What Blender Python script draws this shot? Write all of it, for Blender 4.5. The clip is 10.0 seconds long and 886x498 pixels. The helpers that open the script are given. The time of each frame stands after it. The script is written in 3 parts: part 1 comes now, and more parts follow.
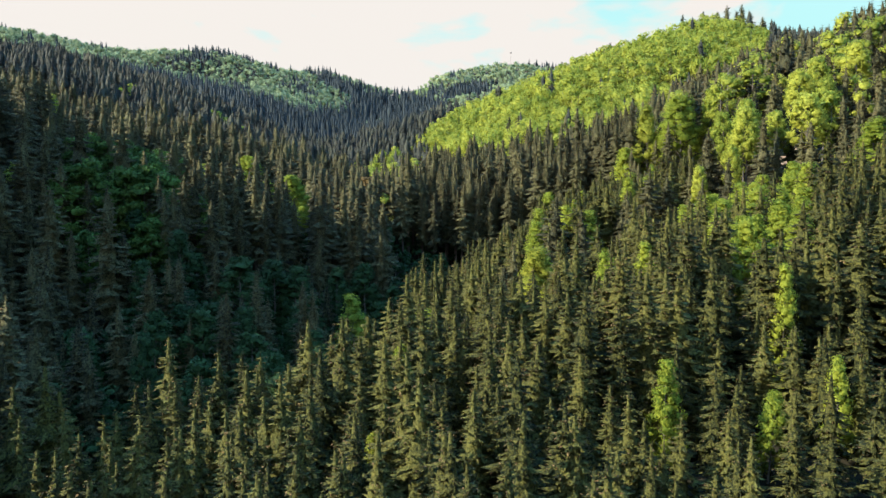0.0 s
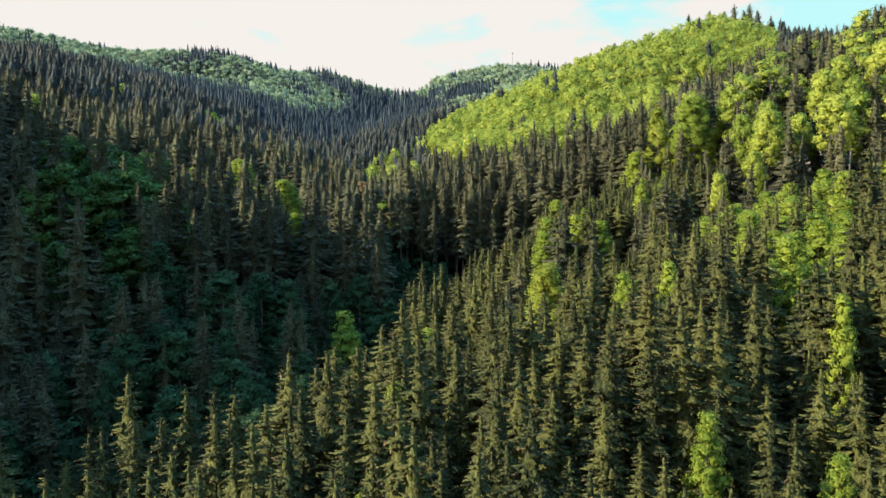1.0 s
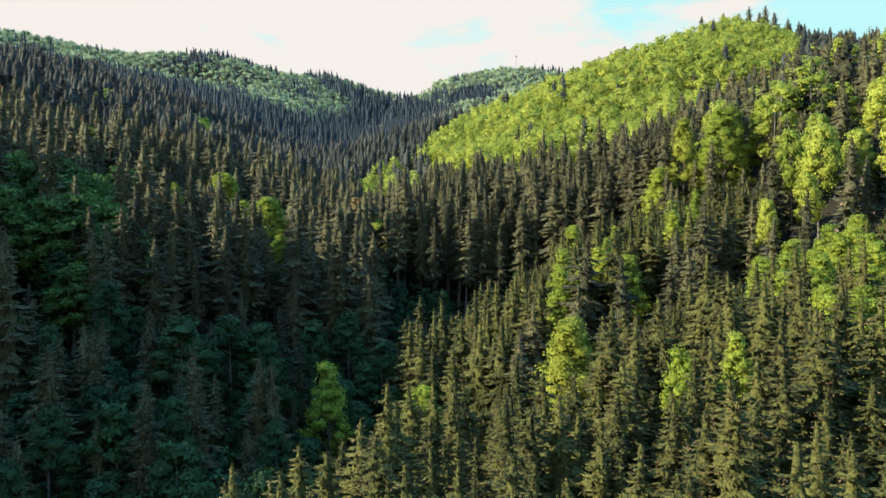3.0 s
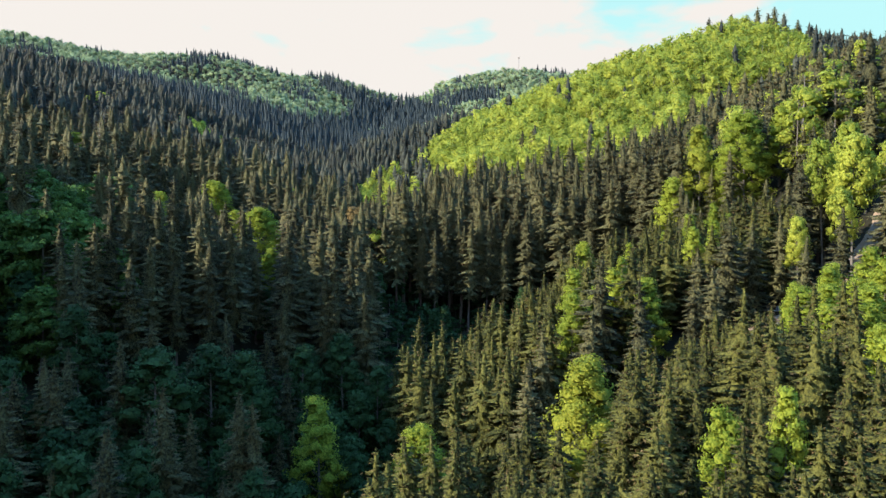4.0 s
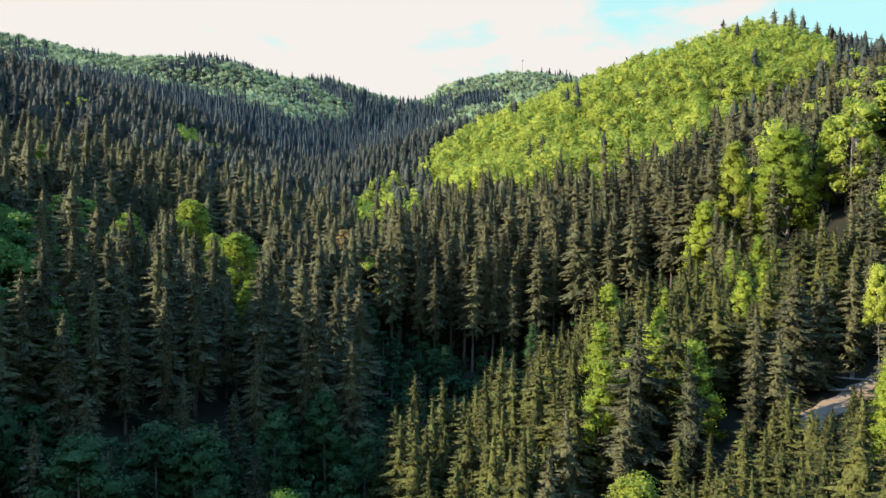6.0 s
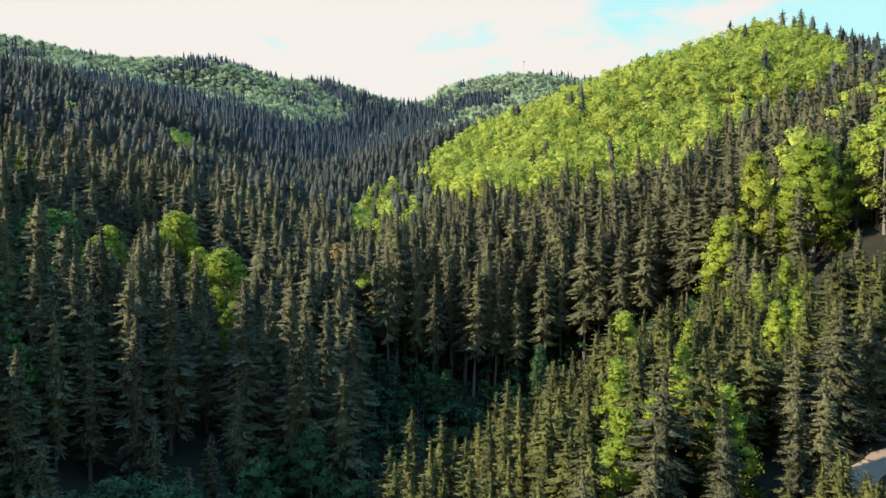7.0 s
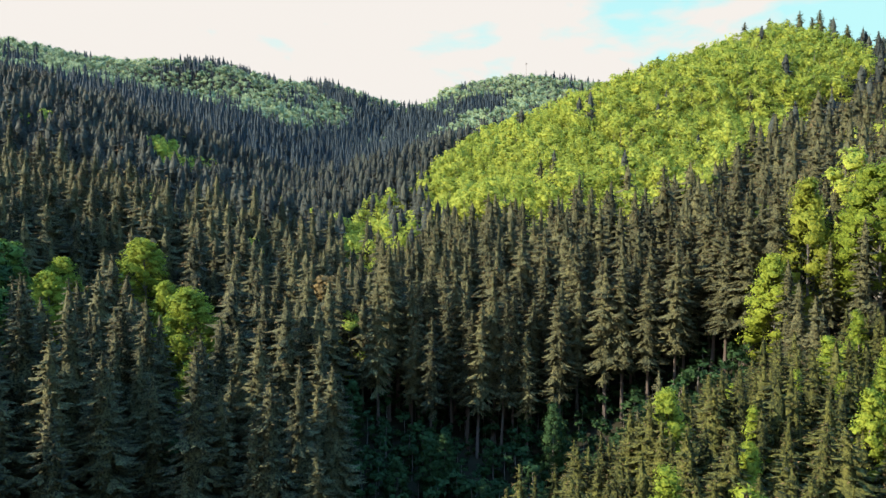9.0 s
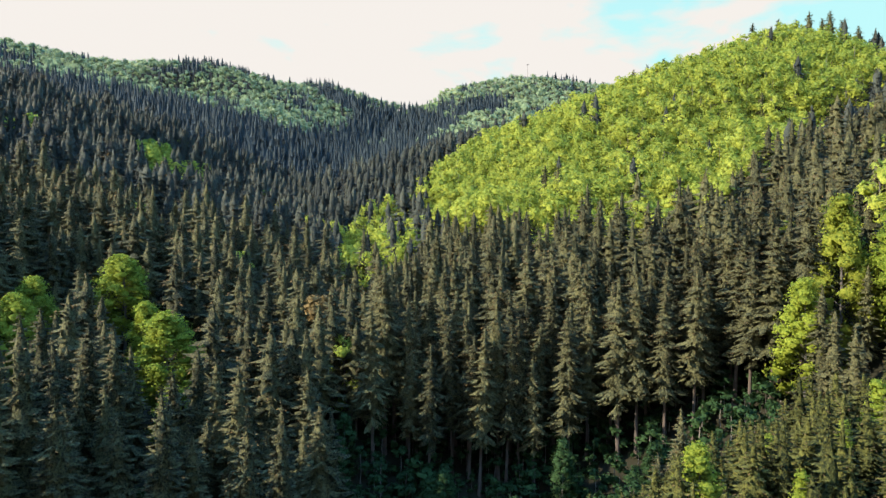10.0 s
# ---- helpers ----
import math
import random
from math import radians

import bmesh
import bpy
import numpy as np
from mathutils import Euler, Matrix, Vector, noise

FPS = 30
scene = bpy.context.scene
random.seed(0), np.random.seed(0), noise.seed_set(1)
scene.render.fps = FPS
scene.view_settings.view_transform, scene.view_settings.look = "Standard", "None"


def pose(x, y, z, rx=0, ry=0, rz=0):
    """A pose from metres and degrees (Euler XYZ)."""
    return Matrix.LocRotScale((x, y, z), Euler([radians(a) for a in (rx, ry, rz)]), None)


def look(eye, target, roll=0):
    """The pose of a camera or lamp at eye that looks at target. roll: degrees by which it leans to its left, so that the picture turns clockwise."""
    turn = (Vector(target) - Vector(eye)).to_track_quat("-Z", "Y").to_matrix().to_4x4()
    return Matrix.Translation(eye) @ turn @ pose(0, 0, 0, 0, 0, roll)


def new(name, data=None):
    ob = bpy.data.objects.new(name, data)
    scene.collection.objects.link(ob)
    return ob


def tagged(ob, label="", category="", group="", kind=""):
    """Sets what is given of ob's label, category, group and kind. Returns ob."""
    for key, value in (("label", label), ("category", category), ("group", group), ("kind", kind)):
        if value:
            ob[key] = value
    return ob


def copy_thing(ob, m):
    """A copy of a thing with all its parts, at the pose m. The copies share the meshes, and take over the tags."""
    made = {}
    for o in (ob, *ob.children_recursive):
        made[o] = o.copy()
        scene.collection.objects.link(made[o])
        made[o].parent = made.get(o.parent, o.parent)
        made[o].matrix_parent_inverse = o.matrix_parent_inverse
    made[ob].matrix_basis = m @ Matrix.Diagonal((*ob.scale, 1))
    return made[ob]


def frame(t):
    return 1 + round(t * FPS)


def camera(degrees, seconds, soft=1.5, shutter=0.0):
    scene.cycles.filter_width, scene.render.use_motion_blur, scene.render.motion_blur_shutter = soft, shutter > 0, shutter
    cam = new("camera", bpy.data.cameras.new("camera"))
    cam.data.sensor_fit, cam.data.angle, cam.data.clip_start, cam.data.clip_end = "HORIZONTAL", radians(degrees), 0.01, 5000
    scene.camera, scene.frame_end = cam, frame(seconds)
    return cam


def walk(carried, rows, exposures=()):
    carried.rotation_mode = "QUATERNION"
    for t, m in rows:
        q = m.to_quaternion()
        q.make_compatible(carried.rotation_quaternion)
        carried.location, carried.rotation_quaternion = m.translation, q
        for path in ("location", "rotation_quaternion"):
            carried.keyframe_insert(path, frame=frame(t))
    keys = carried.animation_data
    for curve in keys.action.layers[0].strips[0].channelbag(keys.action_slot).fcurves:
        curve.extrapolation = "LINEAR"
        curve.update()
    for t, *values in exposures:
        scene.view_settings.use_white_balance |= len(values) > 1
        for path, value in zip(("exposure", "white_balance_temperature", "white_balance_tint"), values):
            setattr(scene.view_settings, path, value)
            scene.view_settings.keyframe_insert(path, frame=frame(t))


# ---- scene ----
import itertools

cam = camera(62.7, 10.0, soft=1.45)
METRES, EYE, TILT, LEAN, TURN = 110.0, 100.0, -2.5, 0.0, 0.0
ROWS = [
    (0.0, 0.0, 0.0, 0.0, -0.0, 0.0, -0.0),
    (0.5, 0.0007, 0.0498, 0.0107, 0.03, 0.02, -0.05),
    (1.0, 0.0014, 0.0992, 0.0219, 0.07, 0.05, -0.1),
    (1.5, 0.0022, 0.1478, 0.0347, 0.11, 0.08, -0.13),
    (2.0, 0.0028, 0.1958, 0.0483, 0.16, 0.13, -0.19),
    (2.5, 0.0034, 0.2432, 0.0625, 0.2, 0.2, -0.22),
    (4.0, 0.0051, 0.3833, 0.1063, 0.41, 0.34, -0.31),
    (4.5, 0.0056, 0.4307, 0.1214, 0.47, 0.38, -0.33),
    (5.0, 0.0057, 0.4779, 0.1368, 0.52, 0.41, -0.34),
    (5.5, 0.0061, 0.5253, 0.1523, 0.57, 0.44, -0.36),
    (7.0, 0.0074, 0.668, 0.1999, 0.67, 0.54, -0.38),
    (7.5, 0.008, 0.7158, 0.216, 0.71, 0.56, -0.39),
    (8.0, 0.0084, 0.7633, 0.2323, 0.73, 0.58, -0.4),
    (8.5, 0.0087, 0.811, 0.2488, 0.76, 0.61, -0.42),
    (9.0, 0.0091, 0.8587, 0.2654, 0.77, 0.62, -0.42),
    (9.5, 0.0091, 0.9067, 0.2815, 0.8, 0.66, -0.43),
    (10.0, 0.0092, 0.9539, 0.298, 0.83, 0.66, -0.43),
]
walk(cam, [(t, pose(0, 0, EYE, TILT, LEAN, TURN) @ pose(METRES * x, METRES * y, METRES * z, 90 + pitch, roll, yaw)) for t, x, y, z, yaw, pitch, roll in ROWS])

# ---- light ----
SUN_EL, SUN_AZ = 26.8, -102.0          # degrees; azimuth clockwise from +y
sun = new("sun", bpy.data.lights.new("sun", "SUN"))
sun.data.energy, sun.data.angle, sun.data.color = 6.0, radians(0.5), (1.0, 0.872, 0.69)
sun_dir = Vector((math.sin(radians(SUN_AZ)) * math.cos(radians(SUN_EL)), math.cos(radians(SUN_AZ)) * math.cos(radians(SUN_EL)), math.sin(radians(SUN_EL))))
sun.matrix_world = look(sun_dir * 1000, (0, 0, 0))
scene.view_settings.exposure = 1.38


def nodes_of(tree):
    tree.nodes.clear()
    return lambda kind, **values: node(tree, kind, values)


def node(tree, kind, values):
    n = tree.nodes.new(kind)
    for key, value in values.items():
        if key in n.inputs:
            n.inputs[key].default_value = value
        else:
            n.inputs[int(key[1:])].default_value = value
    return n


world = bpy.data.worlds.new("world")
scene.world = world
world.use_nodes = True
wt = world.node_tree
wn = nodes_of(wt)
sky = wn("ShaderNodeTexSky")
sky.sky_type, sky.sun_disc = "NISHITA", False
sky.sun_elevation, sky.sun_rotation = radians(SUN_EL), radians(SUN_AZ)
sky.air_density, sky.dust_density, sky.altitude = 1.0, 3.0, 600
coord = wn("ShaderNodeTexCoord")
stretch = wn("ShaderNodeMapping", Scale=(1.0, 1.0, 2.4), Location=(0.6, 0.0, 0.25))
cloud = wn("ShaderNodeTexNoise", Scale=6.5, Detail=6.0, Roughness=0.5, Distortion=0.2)
split = wn("ShaderNodeSeparateXYZ")
puff = wn("ShaderNodeMapRange", _1=0.34, _2=0.66, _3=0.18, _4=0.82)
glare = wn("ShaderNodeMath", _1=-0.5)            # the haze thickens towards the sun
glare.operation = "MULTIPLY_ADD"
low = wn("ShaderNodeMath", _1=-0.9)               # and towards the horizon
low.operation = "MULTIPLY_ADD"
cover = wn("ShaderNodeMapRange", _1=-0.05, _2=0.18, _3=0.0, _4=1.0)
haze = wn("ShaderNodeMix")
haze.data_type = "RGBA"
haze.inputs["B"].default_value = (3.55, 3.36, 3.18, 1)
clear = wn("ShaderNodeMix")                       # clear sky with thin high cloud
clear.data_type = "RGBA"
clear.inputs["B"].default_value = (2.1, 3.75, 3.7, 1)
veil = wn("ShaderNodeMapRange", _1=0.25, _2=0.75, _3=0.92, _4=0.0)
back = wn("ShaderNodeBackground", Strength=0.10)
overhead_fill = wn("ShaderNodeMapRange", _1=0.34, _2=0.8, _3=0.10, _4=0.28)   # unseen sky overhead, brightened to lift the shade
zenith = wn("ShaderNodeMix")                      # deep blue added overhead, out of view, to tint the shade
zenith.data_type = "RGBA"
zenith.inputs["B"].default_value = (1.0, 2.7, 5.4, 1)
above = wn("ShaderNodeMapRange", _1=0.34, _2=0.7, _3=0.0, _4=0.85)
wout = wn("ShaderNodeOutputWorld")
for a, b in ((coord.outputs["Generated"], stretch.inputs["Vector"]), (stretch.outputs[0], cloud.inputs["Vector"]), (coord.outputs["Generated"], split.inputs[0]),
             (split.outputs["X"], glare.inputs[0]), (cloud.outputs["Fac"], puff.inputs[0]), (puff.outputs[0], glare.inputs[2]), (split.outputs["Z"], low.inputs[0]), (glare.outputs[0], low.inputs[2]),
             (low.outputs[0], cover.inputs[0]), (cover.outputs[0], haze.inputs[0]), (split.outputs["Z"], veil.inputs[0]), (veil.outputs[0], clear.inputs[0]), (sky.outputs[0], clear.inputs["A"]), (clear.outputs["Result"], haze.inputs["A"]),
             (haze.outputs["Result"], zenith.inputs["A"]), (split.outputs["Z"], above.inputs[0]), (above.outputs[0], zenith.inputs[0]), (zenith.outputs["Result"], back.inputs["Color"]), (split.outputs["Z"], overhead_fill.inputs[0]), (overhead_fill.outputs[0], back.inputs["Strength"]), (back.outputs[0], wout.inputs[0])):
    wt.links.new(a, b)


# ---- materials ----
def foliage(name, dark, light, gloss=0.75, through_light=0.3, tint="tint", grain=3.4, tuft=0.0):
    """Leaves or needles: colour varies by tree, by spray and by a slow noise; part of the light passes through."""
    mat = bpy.data.materials.new(name)
    mat.use_nodes = True
    tree = mat.node_tree
    n = nodes_of(tree)
    if tint:
        each = n("ShaderNodeAttribute")
        each.attribute_name = tint
        rnd = each.outputs["Fac"]
    else:
        rnd = n("ShaderNodeObjectInfo").outputs["Random"]
    geo = n("ShaderNodeNewGeometry")
    slow = n("ShaderNodeTexNoise", Scale=0.9, Detail=3.0)
    tree.links.new(geo.outputs["Position"], slow.inputs["Vector"])
    a = n("ShaderNodeMath", _1=0.5)
    a.operation = "MULTIPLY"
    tree.links.new(rnd, a.inputs[0])
    b = n("ShaderNodeMath", _1=0.14)
    b.operation = "MULTIPLY_ADD"
    tree.links.new(geo.outputs["Random Per Island"], b.inputs[0])
    tree.links.new(a.outputs[0], b.inputs[2])
    c = n("ShaderNodeMath", _1=0.35)
    c.operation = "MULTIPLY_ADD"
    tree.links.new(slow.outputs["Fac"], c.inputs[0])
    tree.links.new(b.outputs[0], c.inputs[2])
    fine = n("ShaderNodeTexNoise", Scale=grain, Detail=4.0, Roughness=0.62)
    tree.links.new(geo.outputs["Position"], fine.inputs["Vector"])
    d = n("ShaderNodeMapRange", _1=0.36, _2=0.62, _3=-0.5, _4=0.42)
    tree.links.new(fine.outputs["Fac"], d.inputs[0])
    e = n("ShaderNodeMath")
    e.operation, e.use_clamp = "ADD", True
    tree.links.new(c.outputs[0], e.inputs[0])
    tree.links.new(d.outputs[0], e.inputs[1])
    ramp = n("ShaderNodeMix")
    ramp.data_type = "RGBA"
    ramp.inputs["A"].default_value, ramp.inputs["B"].default_value = (*dark, 1), (*light, 1)
    tree.links.new(e.outputs[0], ramp.inputs[0])
    shade = n("ShaderNodeBsdfPrincipled", Roughness=gloss)
    shade.inputs["Specular IOR Level"].default_value = 0.12
    pass_on = n("ShaderNodeBsdfTranslucent")
    if tuft:
        relief = n("ShaderNodeBump", Strength=tuft, Distance=0.5)
        tree.links.new(fine.outputs["Fac"], relief.inputs["Height"])
        tree.links.new(relief.outputs[0], shade.inputs["Normal"])
    mix = n("ShaderNodeMixShader", Fac=through_light)
    out = n("ShaderNodeOutputMaterial")
    tree.links.new(ramp.outputs["Result"], shade.inputs["Base Color"])
    tree.links.new(ramp.outputs["Result"], pass_on.inputs["Color"])
    tree.links.new(shade.outputs[0], mix.inputs[1])
    tree.links.new(pass_on.outputs[0], mix.inputs[2])
    tree.links.new(mix.outputs[0], out.inputs[0])
    return mat


def rough(name, dark, light, scale, bump=0.3, gloss=0.9):
    """Bark, soil, stone: two scales of noise in colour and relief."""
    mat = bpy.data.materials.new(name)
    mat.use_nodes = True
    tree = mat.node_tree
    n = nodes_of(tree)
    geo = n("ShaderNodeNewGeometry")
    fine = n("ShaderNodeTexNoise", Scale=scale, Detail=8.0, Roughness=0.65)
    wide = n("ShaderNodeTexNoise", Scale=scale * 0.13, Detail=4.0)
    for t in (fine, wide):
        tree.links.new(geo.outputs["Position"], t.inputs["Vector"])
    m = n("ShaderNodeMath", _1=0.5)
    m.operation = "MULTIPLY_ADD"
    w = n("ShaderNodeMath", _1=0.9)
    w.operation = "MULTIPLY_ADD"
    w.inputs[2].default_value = -0.2
    tree.links.new(wide.outputs["Fac"], w.inputs[0])
    tree.links.new(fine.outputs["Fac"], m.inputs[0])
    tree.links.new(w.outputs[0], m.inputs[2])
    ramp = n("ShaderNodeMix")
    ramp.data_type = "RGBA"
    ramp.inputs["A"].default_value, ramp.inputs["B"].default_value = (*dark, 1), (*light, 1)
    tree.links.new(m.outputs[0], ramp.inputs[0])
    relief = n("ShaderNodeBump", Strength=bump, Distance=0.1)
    tree.links.new(fine.outputs["Fac"], relief.inputs["Height"])
    shade = n("ShaderNodeBsdfPrincipled", Roughness=gloss)
    shade.inputs["Specular IOR Level"].default_value = 0.1
    out = n("ShaderNodeOutputMaterial")
    tree.links.new(ramp.outputs["Result"], shade.inputs["Base Color"])
    tree.links.new(relief.outputs[0], shade.inputs["Normal"])
    tree.links.new(shade.outputs[0], out.inputs[0])
    return mat


NEEDLE = ((0.010, 0.014, 0.010), (0.117, 0.117, 0.054))
# NEEDLE darkened and shifted to blue, a painted haze for the upper valley
HAZE_NEEDLE = ((0.009, 0.014, 0.018), (0.072, 0.083, 0.064))
CONE = ((0.058, 0.042, 0.020), (0.140, 0.100, 0.048))
BEECH = ((0.105, 0.165, 0.023), (0.39, 0.42, 0.068))
needles = foliage("spruce_needles", *NEEDLE, tuft=0.9, through_light=0.16, tint="")
needles_mass = foliage("spruce_needles_mass", *NEEDLE, tuft=0.9, through_light=0.16)
hazed_needles_mass = foliage("hazed_spruce_needles_mass", *HAZE_NEEDLE, tuft=0.9, through_light=0.16)
cones = foliage("spruce_cones", *CONE, through_light=0.1, tint="")
cones_mass = foliage("spruce_cones_mass", *CONE, through_light=0.1)
YOUNG = ((0.009, 0.015, 0.006), (0.110, 0.115, 0.030))
young_needles = foliage("young_spruce_needles", *YOUNG, tuft=0.9, through_light=0.16, tint="")
young_needles_mass = foliage("young_spruce_needles_mass", *YOUNG, tuft=0.9, through_light=0.16)
# leaf green darkened so that the valley trees look shaded
SHADE_GREEN = ((0.008, 0.023, 0.009), (0.036, 0.076, 0.024))
shade_leaves = foliage("shade_dark_leaves", *SHADE_GREEN, through_light=0.35, tint="")
gold_leaves = foliage("yellow_green_leaves", (0.115, 0.15, 0.018), (0.29, 0.305, 0.042), through_light=0.45, tint="")
bronze_leaves = foliage("bronze_leaves", (0.10, 0.075, 0.03), (0.20, 0.145, 0.06), through_light=0.3, tint="")
# between the lit beech green and the valley's: half shade put into the colour
green_leaves = foliage("green_leaves", (0.020, 0.050, 0.012), (0.095, 0.165, 0.032), through_light=0.4, tint="")
fresh_leaves = foliage("fresh_beech_leaves", (0.095, 0.145, 0.017), (0.29, 0.335, 0.043), through_light=0.5, tint="")
leaves = foliage("beech_leaves", *BEECH, through_light=0.5, tint="")
# beech green paled and blued: distance haze painted into the leaves
far_haze_leaves_mass = foliage("far_haze_beech_leaves_mass", (0.125, 0.195, 0.110), (0.300, 0.380, 0.215), through_light=0.45)
shade_mass = foliage("shade_dark_leaves_mass", *SHADE_GREEN, through_light=0.35)
# far needle colour carries the blue of the haze
far_haze_needles_mass = foliage("far_haze_spruce_needles_mass", (0.011, 0.021, 0.028), (0.052, 0.071, 0.078), through_light=0.16, tuft=0.9)
leaves_mass = foliage("beech_leaves_mass", *BEECH, through_light=0.5)
bark = rough("spruce_bark", (0.035, 0.028, 0.024), (0.105, 0.086, 0.072), 6.0)
grey_bark = rough("beech_bark", (0.06, 0.056, 0.05), (0.17, 0.16, 0.145), 5.0)
grey_wood = rough("weathered_wood", (0.09, 0.085, 0.08), (0.25, 0.235, 0.22), 5.0)
earth = rough("bare_earth", (0.085, 0.062, 0.044), (0.23, 0.17, 0.122), 1.2)
meadow = rough("meadow", (0.05, 0.09, 0.02), (0.15, 0.20, 0.06), 0.5)
# near black: the shade under the trees is put into the floor colour
soil = rough("shade_dark_floor", (0.006, 0.007, 0.004), (0.022, 0.020, 0.012), 0.8)


# ---- the lie of the land ----
MOUNDS = [   # x, y, radius, rise
    (-47.6, 1322.9, 184.5, 25.2),
    (-83.1, 107.7, 30.2, -31.1),
    (-711.1, 1195.6, 111.3, 36.4),
    (26, 190.1, 34.1, -34.7),
    (-90.6, 726.4, 152.3, 15.2),
    (93, 73.3, 66.3, 0.4),
    (150.8, 478.2, 85.9, 43.6),
    (67.5, 203.1, 25.9, 13.1),
    (-35.3, 236, 25.9, 13.1),
    (426.9, 793.2, 331.8, -70.1),
    (196.2, 537.8, 34, 26.3),
    (102.3, 1417.1, 101.4, 28.6),
    (13.8, 347.4, 25.9, 10.3),
    (-373.3, 1091.3, 52.7, -27.5),
    (200.8, 210.3, 78.9, 34.2),
    (-2.5, 151.4, 25.8, -28.3),
    (-66.1, 232.3, 26, -16.4),
    (-158.4, 291.1, 38.5, -11.1),
    (303.8, 1504.5, 68.8, -30),
    (-115.3, 1332.1, 79.9, 19.6),
    (-396.8, 1276.3, 93.3, 32.7),
    (-220.1, 1382, 40.5, 17.7),
    (133.1, 384.1, 26, -8.4),
    (-4.4, 134.8, 44, 14.2),
    (18.4, 172.5, 25.2, 35.8),
    # unseen shoulder left of the view, raised to shade the valley
    (-172, 100, 46, 36),
    (36, 184, 13, 6),
    (160, 442, 38, -5),
    # dip added so that the hill's right flank turns from the sun
    (152, 378, 20, -12),
    (-225, 490, 60, 12),
]


def land(x, y):
    """Height of the ground: a valley that climbs ahead, with spurs and hills on it."""
    x, y = np.asarray(x, float), np.asarray(y, float)
    bed = -8 - 45 * (1 + np.tanh((y - 420) / 90)) - 20 * np.exp(-(np.maximum(y, -300) / 90) ** 2)
    u = np.sqrt((x - bed) ** 2 + 400) - 20
    climb = np.where(y < 1400, y, 1400 - 0.45 * (y - 1400))
    z = 52 + 0.17 * np.maximum(climb, -250 + 0 * y) + 0.42 * u / (1 + u / 420)
    for cx, cy, r, h in MOUNDS:
        z = z + h * np.exp(-((x - cx) ** 2 + (y - cy) ** 2) / (2 * r * r))
    return z


def steps(near, far, fine, n):
    """Grid lines: fine spacing between near[0] and near[1], then widening to far[0] and far[1]."""
    mid = np.arange(near[0], near[1] + fine, fine)
    k = np.arange(1, n + 1) / n
    return np.concatenate([(near[0] + (far[0] - near[0]) * k ** 2.2)[::-1], mid, mid[-1] + (far[1] - mid[-1]) * k ** 2.2])


def ground_sheet():
    gx, gy = steps((-260, 260), (-3800, 3800), 4.0, 40), steps((-40, 540), (-2500, 4200), 4.0, 60)
    X, Y = np.meshgrid(gx, gy)
    Z = land(X, Y)
    rng = np.random.default_rng(3)
    Z = Z + rng.normal(0, 0.18, Z.shape) * (np.abs(X) < 300)
    v = np.stack([X, Y, Z], -1).reshape(-1, 3)
    i = (np.arange(len(gy) - 1)[:, None] * len(gx) + np.arange(len(gx) - 1)[None]).ravel()
    f = np.stack([i, i + 1, i + 1 + len(gx), i + len(gx)], -1)
    mid = v[f].mean(1)
    grass = (mid[:, 0] > -100) & (mid[:, 0] < -20) & (mid[:, 1] > 1270) & (mid[:, 1] < 1430)
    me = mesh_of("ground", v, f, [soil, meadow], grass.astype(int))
    me.shade_smooth()
    return tagged(new("ground", me), "forest floor of needles, litter and soil, darkened for shade under trees", "ground", kind="structure")


def mesh_of(name, v, f, mats, slot=None, tint=None, normal=None):
    """A mesh from numpy arrays of places and faces (all of one corner count)."""
    me = bpy.data.meshes.new(name)
    k = f.shape[1]
    me.vertices.add(len(v))
    me.vertices.foreach_set("co", np.ascontiguousarray(v, np.float32).ravel())
    me.loops.add(f.size)
    me.loops.foreach_set("vertex_index", np.ascontiguousarray(f, np.int32).ravel())
    me.polygons.add(len(f))
    me.polygons.foreach_set("loop_start", np.arange(0, f.size, k, dtype=np.int32))
    for m in mats:
        me.materials.append(m)
    if slot is not None:
        me.polygons.foreach_set("material_index", np.ascontiguousarray(slot, np.int32))
    if tint is not None:
        at = me.attributes.new("tint", "FLOAT", "FACE")
        at.data.foreach_set("value", np.ascontiguousarray(tint, np.float32))
    if normal is not None:
        at = me.attributes.new("custom_normal", "FLOAT_VECTOR", "POINT")
        at.data.foreach_set("vector", np.ascontiguousarray(normal, np.float32).ravel())
    me.update(calc_edges=True)
    return me


ground = ground_sheet()


# ---- shapes of trees: lists of triangles (n, 3, 3), one array a material ----
def stem(h, r, sides, bend, rng, top=0.96):
    """A tapered, slightly bent stem as triangles."""
    levels = 6 if sides > 4 else 3
    zs = np.linspace(-0.8, h * top, levels)
    ph = rng.uniform(0, 6.28)
    rings = []
    for z in zs:
        k = np.clip(z / h, 0, 1)
        rad = r * (1 - k) ** 0.8 + 0.025
        if z <= 0:
            rad *= 1.35
        a = np.arange(sides) / sides * 2 * np.pi
        off = bend * np.sin(k * 3.0) * np.array([np.cos(ph), np.sin(ph)])
        rings.append(np.stack([rad * np.cos(a) + off[0], rad * np.sin(a) + off[1], np.full(sides, z)], -1))
    tri = []
    for a, b in zip(rings, rings[1:]):
        for i in range(sides):
            j = (i + 1) % sides
            tri += [(a[i], a[j], b[j]), (a[i], b[j], b[i])]
    return np.array(tri)


def unit(v):
    return v / (np.linalg.norm(v, axis=-1, keepdims=True) + 1e-9)


